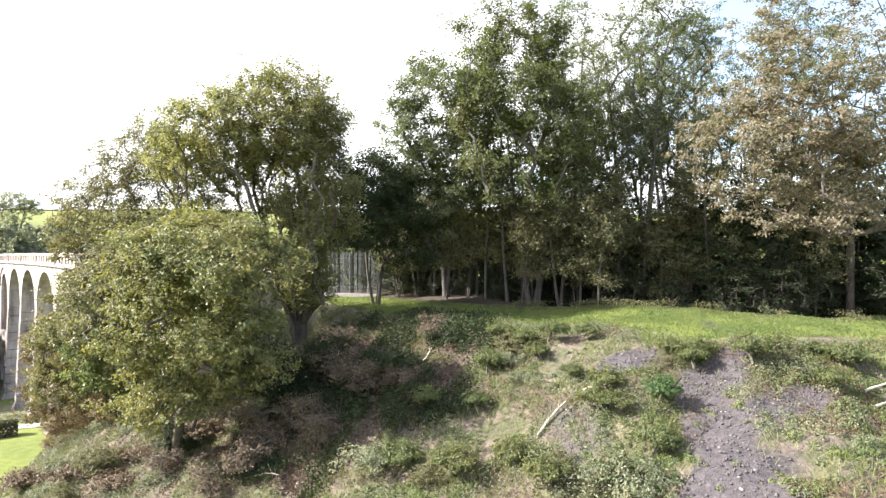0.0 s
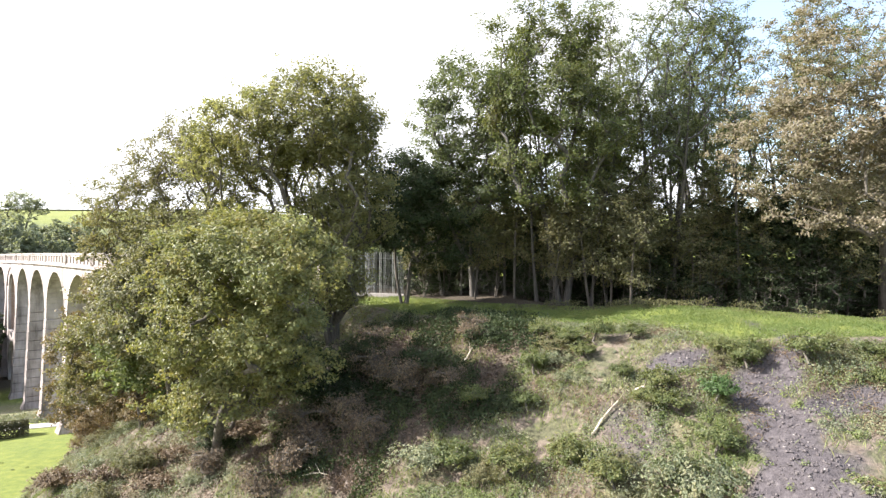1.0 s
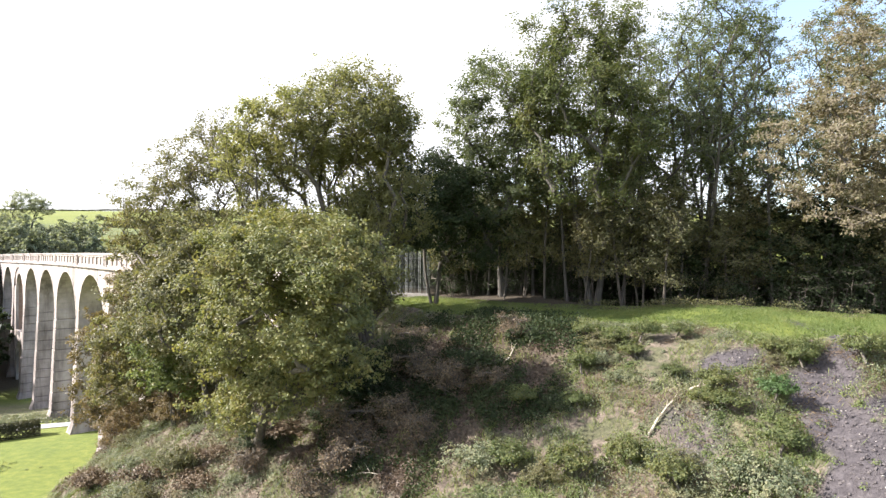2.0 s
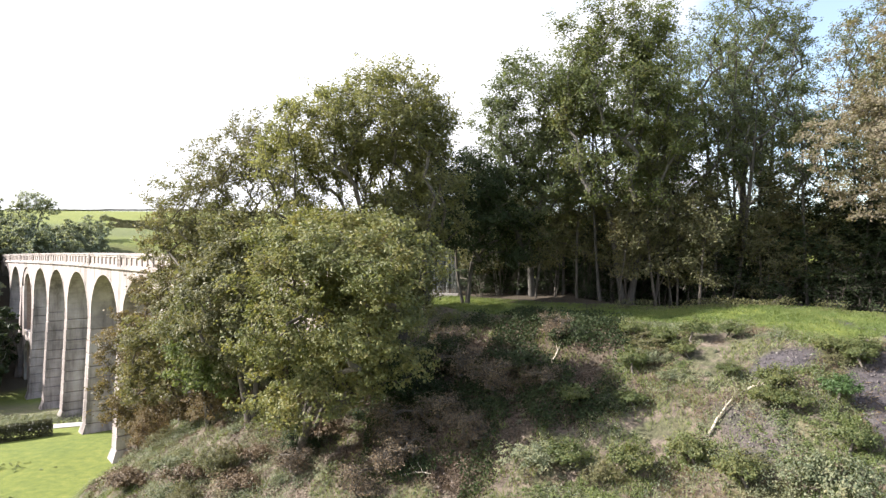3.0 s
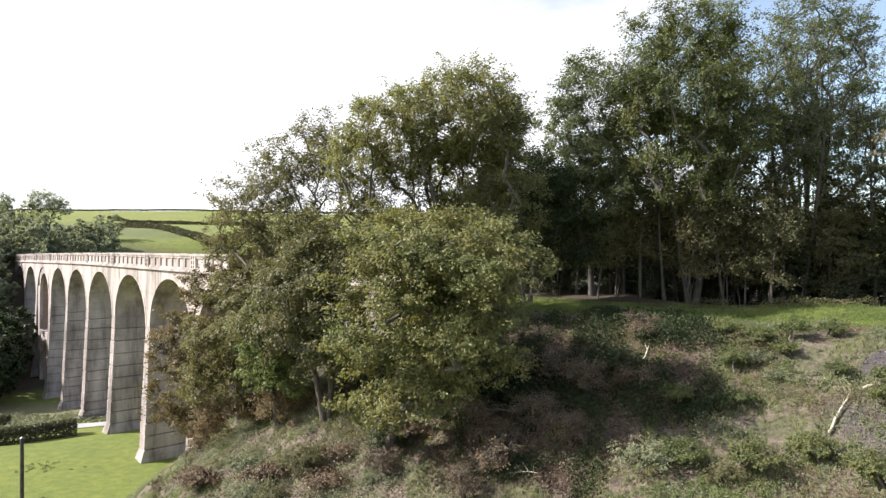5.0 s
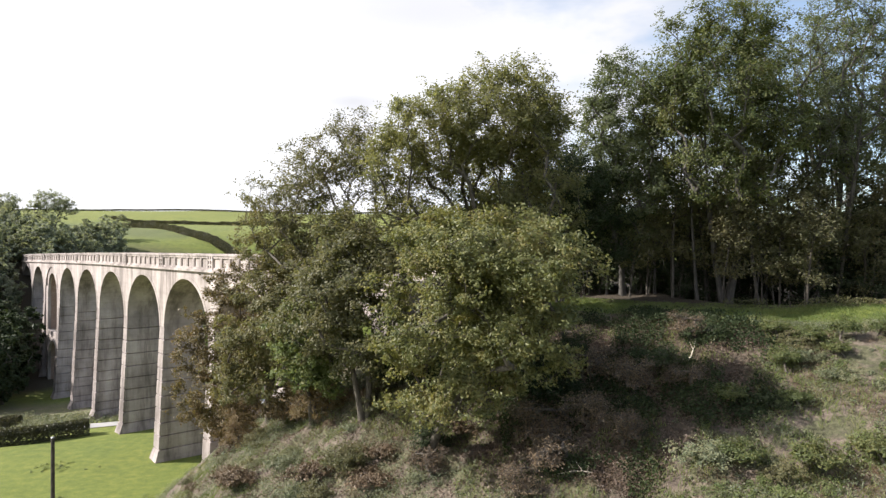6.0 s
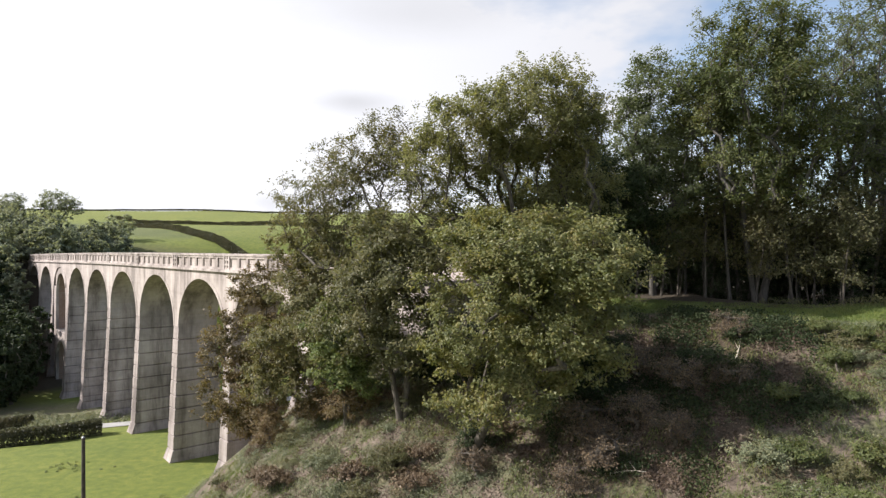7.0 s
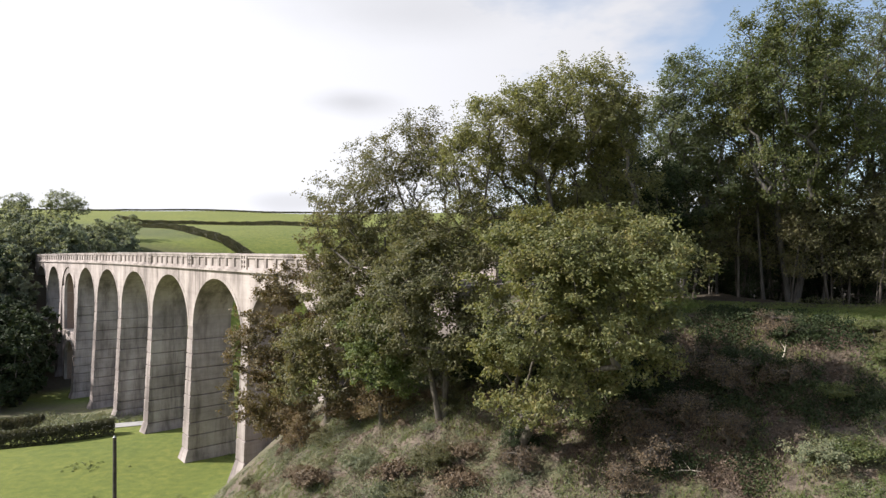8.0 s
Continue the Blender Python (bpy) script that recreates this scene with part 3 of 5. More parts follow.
def build_viaduct():
    rng = random.Random(5)
    thing = tagged(new("viaduct"), "tall pale concrete railway viaduct with round arches crossing the valley", "viaduct")
    thing.matrix_world = FRONT
    first, last = -3, 7      # bays run from the abutment on the bank to the one across the valley
    for k in range(first + 1, last):
        x0 = -BAY * k
        w = FRONT @ Vector((x0, 0, 0))
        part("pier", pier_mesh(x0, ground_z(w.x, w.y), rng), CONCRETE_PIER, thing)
    stile = bmesh.new()
    box(stile, -0.26, 0.26, -0.09, 0.06, 27.33, 28.5, 0.02)
    stile_me = part("parapet_stile", stile, CONCRETE, None).data
    bpy.data.objects.remove(bpy.data.objects["parapet_stile"])
    for k in range(first + 1, last + 1):
        x0 = -BAY * (k - 1)
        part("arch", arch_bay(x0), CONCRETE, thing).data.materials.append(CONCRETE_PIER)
        part("arch_ring", arch_ring(x0), CONCRETE, thing)
        bm = bmesh.new()
        for j in range(6):
            box(bm, x0 - BAY * (j + 1) / 6, x0 - BAY * j / 6, -0.34, WIDE + 0.34, CORNICE, CORNICE + 0.3)
        bmesh.ops.remove_doubles(bm, verts=bm.verts, dist=0.001)
        part("cornice", settle(bm), CONCRETE, thing)
        for y0, y1, front in ((0.06, 0.36, True), (WIDE - 0.36, WIDE - 0.06, False)):
            bands = [("parapet_wall", y0, y1, CORNICE + 0.3, 28.68), ("coping", y0 - 0.26, y1 + 0.12, 28.684, TOP)]
            if front:
                bands += [("lower_rail", -0.10, 0.056, CORNICE + 0.304, 27.33), ("upper_rail", -0.10, 0.056, 28.42, 28.676)]
            for band, ya, yb, za, zb in bands:
                bm = bmesh.new()
                rows = []
                for j in range(7):
                    x = x0 - BAY * j / 6
                    rows.append([bm.verts.new(p) for p in ((x, ya, za), (x, ya, zb), (x, yb, zb), (x, yb, za))])
                for p, q in zip(rows, rows[1:]):
                    for i in range(4):
                        bm.faces.new((p[i], q[i], q[(i + 1) % 4], p[(i + 1) % 4]))
                bm.faces.new(rows[0])
                bm.faces.new(rows[-1])
                part(band, settle(bm), CONCRETE, thing)
        for j in range(1, 7):
            x = x0 - 0.85 - (BAY - 1.7) * j / 7
            ob = part("parapet_stile", stile_me, CONCRETE, thing)
            ob.location = (x, 0, sag(x))
        bm = bmesh.new()
        for off in (-0.72, 0.0, 0.72):      # an open grid of three posts and four bars
            box(bm, x0 + off - 0.15, x0 + off + 0.15, -0.22, 0.4, CORNICE + 0.3, 28.9, 0.02)
        for zb in (CORNICE + 0.3, 27.55, 28.12, 28.66):
            box(bm, x0 - 0.9, x0 + 0.9, -0.17, 0.3, zb, zb + 0.22)
        part("parapet_pilaster", settle(bm), CONCRETE, thing)
    # abutments
    for xe, sign in ((-BAY * first, 1), (-BAY * last, -1)):
        bm = bmesh.new()
        w = FRONT @ Vector((xe, 0, 0))
        x1 = xe + sign * 0.8
        box(bm, min(xe - sign * 1.25, x1), max(xe - sign * 1.25, x1), 0.02, WIDE - 0.02, ground_z(w.x, w.y) - 6, CORNICE - 0.02 + sag(xe))
        part("abutment", bm, CONCRETE, thing)
    # the strengthened bay: an inner lining that leaves an upper and a lower arched opening
    xr, xl = -BAY * 4 - HALF_PIER - 0.1, -BAY * 5 + HALF_PIER + 0.1
    cx, half = (xr + xl) / 2, 5.6
    dz = sag(cx)

    def lining(y0, y1):
        bm = bmesh.new()
        n = 20
        outer_top = [SPRING + dz + (CROWN - SPRING - 0.02) * math.sqrt(max(0.0, 1 - ((x - cx) / (BAY / 2 - HALF_PIER)) ** 2)) for x in [cx - half * math.cos(math.pi * i / n) for i in range(n + 1)]]
        for spring, crown, roof, sill in ((18.6, 24.2, None, 10.3), (2.8, 8.0, 10.3, -9.0)):
            pts = [(cx - half * math.cos(math.pi * i / n), spring + dz + (crown - spring) * math.sin(math.pi * i / n)) for i in range(n + 1)]
            tops = outer_top if roof is None else [roof + dz] * (n + 1)
            cols = [[bm.verts.new(p) for p in ((x, y0, z), (x, y0, t), (x, y1, t), (x, y1, z))] for (x, z), t in zip(pts, tops)]
            for a, b in zip(cols, cols[1:]):
                for i in range(4):
                    bm.faces.new((a[i], b[i], b[(i + 1) % 4], a[(i + 1) % 4]))
            for side, xe in ((-1, xl), (1, xr)):
                zt = SPRING + dz + 2.2 if roof is None else roof + dz
                x1 = cx + side * half
                box(bm, min(xe, x1), max(xe, x1), y0, y1, sill + dz, zt)
        return bm

    part("jack_arch_face", lining(0.15, 0.75), CONCRETE, thing, "pale concrete face of the inner strengthening arches")
    part("jack_arch_lining", lining(0.78, WIDE - 0.2), BRICK, thing, "red brick lining of the strengthened arch")


build_viaduct()


# ---------------------------------------------------------------- trees
def grow(rng, base, stems, targets, tip=0.016, rising=0.35):
    """Limbs from stem lines to every target: node places, parents and radii."""
    pos, par = [], []

    def chain(start, pts):
        prev = start
        for p in pts:
            pos.append(p)
            par.append(prev)
            prev = len(pos) - 1
        return prev

    for pts in stems:
        chain(-1, pts)
    order = np.argsort([np.linalg.norm(t - base) for t in targets])
    ends = []
    for t in (targets[i] for i in order):
        p = np.array(pos)
        d = t - p
        dist = np.linalg.norm(d, axis=1) + 1e-6
        rise = d[:, 2] / dist
        cost = dist * (1 + 1.6 * np.maximum(0, rising - rise)) + (p[:, 2] < base[2] + 1.2) * 4
        j = int(np.argmin(cost))
        length = dist[j]
        m = max(2, int(length / 0.75))
        ctrl = (p[j] + t) / 2 + np.array((0, 0, 0.12 * length)) + rng.normal(size=3) * 0.1 * length
        pts = []
        for i in range(1, m + 1):
            u = i / m
            pts.append((1 - u) ** 2 * p[j] + 2 * u * (1 - u) * ctrl + u * u * t + rng.normal(size=3) * 0.05 * (i < m))
        ends.append(chain(j, pts))
    w = np.zeros(len(pos))
    w[ends] = 1
    for i in range(len(pos) - 1, -1, -1):
        if par[i] >= 0:
            w[par[i]] += w[i]
    return np.array(pos), np.array(par), tip * np.sqrt(np.maximum(w, 1)), ends


def make_tree(name, seed, base, blobs, leaf, mats, stems=1, spread=0.5, trunk_to=0.7, clusters=200, per=110, size=0.11, clump=0.55, tip=0.010,
              twigs=5, lean=(0, 0), shell=0.45, label="", category="tree", group="", flat=0.75, girth=0.0, rising=0.35, bough=4, even=0.5):
    """A tree: stems that fork into limbs and twigs, and a crown of single leaves in clumps.
    blobs: (x, y, z, rx, ry, rz, share) parts of the crown, relative to the base."""
    rng = np.random.default_rng(seed)
    share = np.array([b[6] for b in blobs], float)
    counts = np.maximum(1, (clusters * share / share.sum()).astype(int))
    targets = []
    for (x, y, z, rx, ry, rz, _), k in zip(blobs, counts):
        boughs = max(3, int(k / bough))
        v = rng.normal(size=(boughs, 3))
        v /= np.linalg.norm(v, axis=1, keepdims=True)
        r = rng.uniform(shell, 1.0, (boughs, 1)) ** 0.6 * rng.uniform(0.85, 1.14, (boughs, 1))
        pick = rng.integers(0, boughs, k)
        loose = rng.normal(size=(k, 3))
        loose *= rng.uniform(shell, 1.0, (k, 1)) ** 0.6 / np.linalg.norm(loose, axis=1, keepdims=True)
        off = np.where(rng.random((k, 1)) < even, loose, (v * r)[pick]) + rng.normal(size=(k, 3)) * clump * np.array((1.05, 1.05, 0.5)) / np.array((rx, ry, rz))
        far = np.linalg.norm(off, axis=1, keepdims=True)
        off *= np.minimum(1, (1.04 + 0.12 * rng.random((k, 1))) / far)
        targets.append(np.array((x, y, z)) + off * np.array((rx, ry, rz)))
    targets = np.concatenate(targets)
    targets[:, 2] = np.maximum(targets[:, 2], 0.5)
    hi = max(b[2] + b[5] for b in blobs)
    lines = []
    for s in range(stems):
        ang = 2 * math.pi * s / max(stems, 1) + rng.uniform(0, 1)
        off = np.array((math.cos(ang), math.sin(ang), 0)) * (spread if stems > 1 else 0)
        k = max(5, int(hi * trunk_to / 0.8))
        pts = []
        for i in range(k + 1):
            u = i / k
            wob = np.array((math.sin(3.1 * u + s + seed), math.cos(2.3 * u + 2 * s + seed), 0)) * 0.28 * u
            pts.append(np.array((lean[0] * u ** 1.3, lean[1] * u ** 1.3, hi * trunk_to * u - 0.35)) + off * (0.25 + u * (2.2 + 0.25 * hi * trunk_to * (stems > 1) * 0.5)) + wob)
        lines.append(pts)
    pos, par, rad, ends = grow(rng, np.zeros(3), lines, list(targets), tip, rising)
    if girth:
        low = np.clip(1 - pos[:, 2] / (hi * trunk_to), 0, 1)
        rad = np.maximum(rad, girth * (0.25 + 0.75 * low) * (np.arange(len(rad)) < sum(len(p) for p in lines)))
    rad = rad * (1 + 0.5 * np.exp(-np.maximum(pos[:, 2], 0) / 0.45) * (rad > 0.08))
    child = np.nonzero(par >= 0)[0]
    rp = np.minimum(rad[par[child]], rad[child] * 1.35)
    thick = rp > 0.035
    pieces = []
    for sel, sides in ((child[thick], 7), (child[~thick], 3)):
        if len(sel):
            pieces.append(tubes(pos[par[sel]], pos[sel], np.minimum(rad[par[sel]], rad[sel] * 1.35), rad[sel], sides))
    tw0 = np.repeat(pos[ends], twigs, 0)
    tw1 = tw0 + rng.normal(size=tw0.shape) * clump * np.array((0.72, 0.72, 0.5)) + np.array((0, 0, 0.1))
    pieces.append(tubes(tw0, tw1, np.full(len(tw0), tip * 0.7), np.full(len(tw0), tip * 0.3), 3))
    thing = tagged(new(name), label, category, group)
    thing.matrix_world = Matrix.Translation(base)
    v, q = join(pieces)
    part("trunk", mesh_from("trunk", v, q, mats, True), mats, thing)
    # leaves sit round the clump centres and along the twigs
    centre = np.repeat(np.concatenate([pos[ends], tw1]), 1, 0)
    wts = np.concatenate([np.full(len(ends), 2.0), np.ones(len(tw1))])
    wts *= rng.uniform(0.35, 1.5, len(wts))
    pick = rng.choice(len(centre), size=clusters * per, p=wts / wts.sum())
    c = centre[pick] + rng.normal(size=(len(pick), 3)) * clump * 0.30 * np.array((1, 1, flat))
    c[:, 2] = np.maximum(c[:, 2], 0.15)
    out = c - np.average(targets, axis=0) + np.array((0, 0, hi * 0.1))
    out /= np.linalg.norm(out, axis=1, keepdims=True) + 1e-9
    v, q = leaf_quads(rng, c, size, size * 0.62, 0.25, 0.0, out * 0.55 + np.array((0, 0, 0.6)) + rng.normal(size=c.shape) * 0.5)
    part("crown", mesh_from("crown", v, q, leaf), leaf, thing)
    return thing


def on_ground(x, y, dz=0.0):
    return Vector((x, y, ground_z(x, y) + dz))


def blob_world(base, specs):
    """Crown parts given by their height above the sea of the valley, made relative to the base."""
    return [(x - base.x, y - base.y, z - base.z, rx, ry, rz, s) for x, y, z, rx, ry, rz, s in specs]


# the clump of trees on the nose of the bank
b = on_ground(-23.3, 43.2)
make_tree("tree", 11, b, blob_world(b, [(-22.6, 40.5, 24.0, 3.0, 3.0, 4.2, 3), (-24.0, 40.0, 21.4, 1.9, 2.2, 1.6, 0.7), (-20, 40.0, 26.0, 3.6, 3.2, 4.4, 2.6), (-18.0, 39.5, 28.5, 3.4, 3.0, 3.4, 2), (-21.5, 40.5, 29.8, 2.8, 2.6, 2.4, 1.2)]),
          LEAF_OLIVE, BARK, stems=3, spread=0.5, trunk_to=0.5, clusters=340, per=145, size=0.19, clump=0.54, tip=0.012,
          label="spreading hedgerow tree with thinning olive-brown autumn leaves on the bank")
b = on_ground(-28.0, 50.5)
make_tree("tree", 17, b, blob_world(b, [(-28.6, 49.6, 23.0, 3.4, 3.0, 4.6, 3), (-28.8, 49.2, 17.6, 3.4, 2.8, 2.6, 2), (-26.2, 49.5, 26.4, 2.8, 2.6, 3.0, 1.5)]),
          LEAF_RUSSET, BARK, stems=3, spread=0.4, trunk_to=0.5, clusters=230, per=140, size=0.2, clump=0.56, tip=0.012,
          label="bushy hedgerow tree with browning leaves low on the bank")
b = on_ground(-18.6, 38.6)
make_tree("tree", 12, b, blob_world(b, [(-19.6, 38.2, 33.2, 2.6, 2.4, 3.4, 2), (-16.8, 37.4, 34.8, 2.6, 2.3, 2.8, 2), (-22.0, 38.6, 31.6, 2.2, 2.2, 2.6, 1), (-17.5, 37.5, 29, 3.4, 3, 2.6, 1.2), (-14.0, 36.4, 32.4, 2.0, 1.6, 2.0, 0.7)]),
          LEAF_OLIVE, BARK, stems=3, spread=0.4, trunk_to=0.6, clusters=430, per=70, size=0.145, clump=0.45, tip=0.010, twigs=8, shell=0.1, rising=0.7, even=0.85,
          label="slender half-bare tree with sparse small leaves at the top")
b = on_ground(-7.8, 34.6)
make_tree("tree", 13, b, blob_world(b, [(-8.5, 33.0, 36.5, 3.2, 3.0, 2.6, 4), (-11.8, 33.2, 35.4, 2.7, 2.4, 2.1, 2.2), (-14.0, 34, 34.4, 1.8, 1.8, 1.5, 0.9), (-6.5, 33.2, 35.2, 1.2, 1.8, 2.0, 1.0), (-6.6, 33.4, 32.0, 2.1, 2.2, 2.6, 1.5),
                                        (-12.6, 34.6, 32.0, 2.4, 1.4, 1.4, 0.5), (-8.8, 35.6, 33.4, 2.6, 2.0, 2.6, 1.4), (-8.2, 34.6, 28.6, 1.8, 1.6, 2.4, 1.0), (-7.2, 33.4, 28.2, 0.9, 1.2, 1.9, 0.6)]),
          LEAF_PALE, BARK, stems=6, spread=0.35, trunk_to=0.6, clusters=700, per=125, size=0.145, clump=0.5, flat=0.9, lean=(-1.6, -0.8), tip=0.013, shell=0.5, rising=0.85, girth=0.05, even=0.7,
          label="broad dome-topped green tree with upswept limbs on the slope")
b = on_ground(-12.2, 29.0)
make_tree("tree", 14, b, blob_world(b, [(-9.6, 25.0, 28.0, 3.0, 2.6, 3.0, 4), (-7.6, 24.4, 28.6, 1.9, 2.0, 2.6, 2.4), (-12.2, 26.6, 27.0, 2.3, 2.4, 3.0, 2), (-11.2, 26.4, 24.2, 2.8, 2.0, 2.2, 2.4), (-8.6, 25.2, 25.0, 1.9, 1.6, 1.8, 1.2), (-10.6, 28.6, 28.4, 2.6, 2.0, 2.8, 2.4)]),
          LEAF_GREY, BARK, stems=4, spread=0.5, trunk_to=0.5, clusters=470, per=165, size=0.15, clump=0.48, tip=0.012, shell=0.5, lean=(1.6, -2.2), girth=0.05, bough=6, even=0.25,
          label="dense bushy hawthorn-like tree with dull green leaves reaching down the slope")
b = on_ground(-15.6, 33.0)
make_tree("tree", 15, b, blob_world(b, [(-15.5, 32.5, 26.8, 3.0, 2.6, 3.6, 3), (-17.5, 33.5, 26.0, 2.6, 2.5, 2.6, 2), (-15.4, 34.2, 30.0, 2.4, 2.0, 2.0, 1.6)]),
          LEAF_OLIVE, BARK, stems=2, spread=0.3, trunk_to=0.55, clusters=280, per=130, size=0.17, clump=0.6, tip=0.013, girth=0.06,
          label="rounded small tree with dull green lower leaves on the bank")
b = on_ground(-19.0, 36.4)
make_tree("tree", 18, b, blob_world(b, [(-19.0, 35.2, 23.6, 1.9, 1.4, 1.7, 2), (-17.6, 35.0, 22.8, 1.3, 1.2, 1.1, 1), (-19.6, 35.4, 25.4, 1.4, 1.2, 1.2, 1)]),
          LEAF_FRESH, BARK, stems=3, spread=0.3, trunk_to=0.6, clusters=90, per=120, size=0.19, clump=0.45, tip=0.013,
          label="young fresh green leafy tree low on the bank")
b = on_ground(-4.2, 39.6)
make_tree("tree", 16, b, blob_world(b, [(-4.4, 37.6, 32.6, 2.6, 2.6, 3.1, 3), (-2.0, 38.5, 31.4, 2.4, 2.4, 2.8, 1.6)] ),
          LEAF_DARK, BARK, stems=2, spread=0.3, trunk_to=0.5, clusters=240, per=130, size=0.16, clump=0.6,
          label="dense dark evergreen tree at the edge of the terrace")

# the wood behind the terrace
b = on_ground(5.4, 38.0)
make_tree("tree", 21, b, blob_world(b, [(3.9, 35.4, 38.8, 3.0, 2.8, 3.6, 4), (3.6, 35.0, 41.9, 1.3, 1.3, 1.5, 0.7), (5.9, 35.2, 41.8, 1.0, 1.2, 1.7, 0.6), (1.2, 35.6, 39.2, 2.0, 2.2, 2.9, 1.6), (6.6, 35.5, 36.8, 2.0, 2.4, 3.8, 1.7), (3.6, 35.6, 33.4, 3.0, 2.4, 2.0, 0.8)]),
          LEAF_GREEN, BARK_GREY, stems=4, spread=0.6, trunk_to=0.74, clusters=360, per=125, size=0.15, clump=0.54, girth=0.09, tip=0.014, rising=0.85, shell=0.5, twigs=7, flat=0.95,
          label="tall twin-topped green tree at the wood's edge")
b = on_ground(0.3, 41.5)
make_tree("tree", 22, b, blob_world(b, [(-0.4, 38.2, 37.8, 2.4, 2.4, 3.7, 3), (-2.2, 38.4, 36.4, 1.7, 2.0, 3.3, 1.7), (0.2, 38.6, 32.5, 2.8, 2.5, 2.6, 1.5), (1.4, 38.6, 35.5, 2.0, 2, 3.6, 1.5)]),
          LEAF_ASH, BARK_GREY, stems=5, spread=0.5, trunk_to=0.7, tip=0.012, rising=0.7, clusters=260, per=100, size=0.16, clump=0.55,
          label="many-stemmed young tree with pale bark and yellowing leaves")
ash_a = make_tree("ash_tree", 23, on_ground(11.6, 37.5), [(0, 0, 14.5, 3.2, 3.0, 6.2, 3), (-1.5, -0.5, 10, 2.6, 2.4, 3.6, 1.2), (1.6, 0.5, 17.5, 2.4, 2.4, 3.4, 1.4)],
                  LEAF_ASH, BARK_GREY, stems=3, spread=0.5, trunk_to=0.72, clusters=260, per=56, size=0.15, clump=0.42, tip=0.014, girth=0.09, rising=0.75, twigs=7,
                  label="tall slender ash with grey stems and thin airy leaves", group="ashes of the wood")
ash_b = make_tree("ash_tree", 24, on_ground(14.8, 41.0), [(0, 0, 15.5, 3.4, 3.2, 6.4, 3), (1.2, -0.5, 11, 2.8, 2.4, 3.4, 1.2)],
                  LEAF_ASH, BARK_GREY, stems=2, spread=0.4, trunk_to=0.75, clusters=250, per=56, size=0.15, clump=0.42, tip=0.014, girth=0.10, lean=(-0.8, 0), rising=0.75, twigs=7,
                  label="tall slender ash with grey stems and thin airy leaves", group="ashes of the wood")
for src, x, y, turn, k in ((ash_a, 17.5, 46.0, 120, 1.05), (ash_b, 10.4, 47.5, 200, 0.95), (ash_a, 22.5, 43.5, 260, 1.02), (ash_a, 29.0, 47.0, 30, 1.05), (ash_b, 8.4, 42.5, 75, 1.0)):
    copy_thing(src, Matrix.Translation(on_ground(x, y)) @ pose(0, 0, 0, 0, 0, turn) @ Matrix.Scale(k, 4))
b = on_ground(22.3, 34.6)
make_tree("sycamore_tree", 25, b, blob_world(b, [(17.0, 28, 37.2, 4.6, 3.8, 5.0, 4), (14.0, 28, 34.3, 2.9, 2.6, 3.4, 2), (21.5, 28.5, 36, 4, 3.5, 5, 2.5), (15.6, 27.4, 31.4, 2.6, 2.0, 1.3, 0.9), (19.5, 31, 33, 3, 3, 3, 1.2)]),
          LEAF_BROWN, BARK, stems=1, trunk_to=0.62, clusters=520, per=130, size=0.13, clump=0.5, girth=0.2, tip=0.009, flat=0.45, shell=0.45, lean=(-1.5, -2.0),
          label="sycamore turning tan and brown with a grey trunk")

# deeper wood growth, leaf colour darkened for shade, one kind built and then repeated
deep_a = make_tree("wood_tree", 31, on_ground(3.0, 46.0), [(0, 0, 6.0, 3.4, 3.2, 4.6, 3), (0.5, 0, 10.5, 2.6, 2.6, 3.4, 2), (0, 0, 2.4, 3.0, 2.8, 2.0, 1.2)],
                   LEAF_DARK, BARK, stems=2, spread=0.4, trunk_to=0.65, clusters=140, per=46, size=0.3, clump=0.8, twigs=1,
                   label="ivy-clad woodland tree, leaves darkened to carry the deep shade", group="trees of the dark wood")
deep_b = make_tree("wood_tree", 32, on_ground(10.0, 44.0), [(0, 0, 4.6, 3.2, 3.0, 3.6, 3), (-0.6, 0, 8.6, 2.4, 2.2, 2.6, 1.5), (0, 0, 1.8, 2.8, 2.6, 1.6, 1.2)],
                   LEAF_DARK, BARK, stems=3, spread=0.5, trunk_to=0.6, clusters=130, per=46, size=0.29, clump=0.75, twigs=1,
                   label="ivy-clad woodland tree, leaves darkened to carry the deep shade", group="trees of the dark wood")
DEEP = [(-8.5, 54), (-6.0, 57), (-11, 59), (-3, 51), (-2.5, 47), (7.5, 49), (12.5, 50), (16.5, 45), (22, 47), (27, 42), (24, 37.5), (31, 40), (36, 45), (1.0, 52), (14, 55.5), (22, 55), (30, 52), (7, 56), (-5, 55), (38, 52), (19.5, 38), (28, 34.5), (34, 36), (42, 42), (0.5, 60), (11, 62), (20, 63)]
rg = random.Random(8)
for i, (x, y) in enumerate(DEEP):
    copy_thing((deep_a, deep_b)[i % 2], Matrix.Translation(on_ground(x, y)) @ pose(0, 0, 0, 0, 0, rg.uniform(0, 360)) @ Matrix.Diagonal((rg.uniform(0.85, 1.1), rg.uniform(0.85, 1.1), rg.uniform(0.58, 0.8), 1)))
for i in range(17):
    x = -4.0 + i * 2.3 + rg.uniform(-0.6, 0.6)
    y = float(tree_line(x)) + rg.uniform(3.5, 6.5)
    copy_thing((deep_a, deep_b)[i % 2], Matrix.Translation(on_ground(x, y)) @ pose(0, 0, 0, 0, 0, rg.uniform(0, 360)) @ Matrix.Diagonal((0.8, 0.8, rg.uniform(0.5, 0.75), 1)))
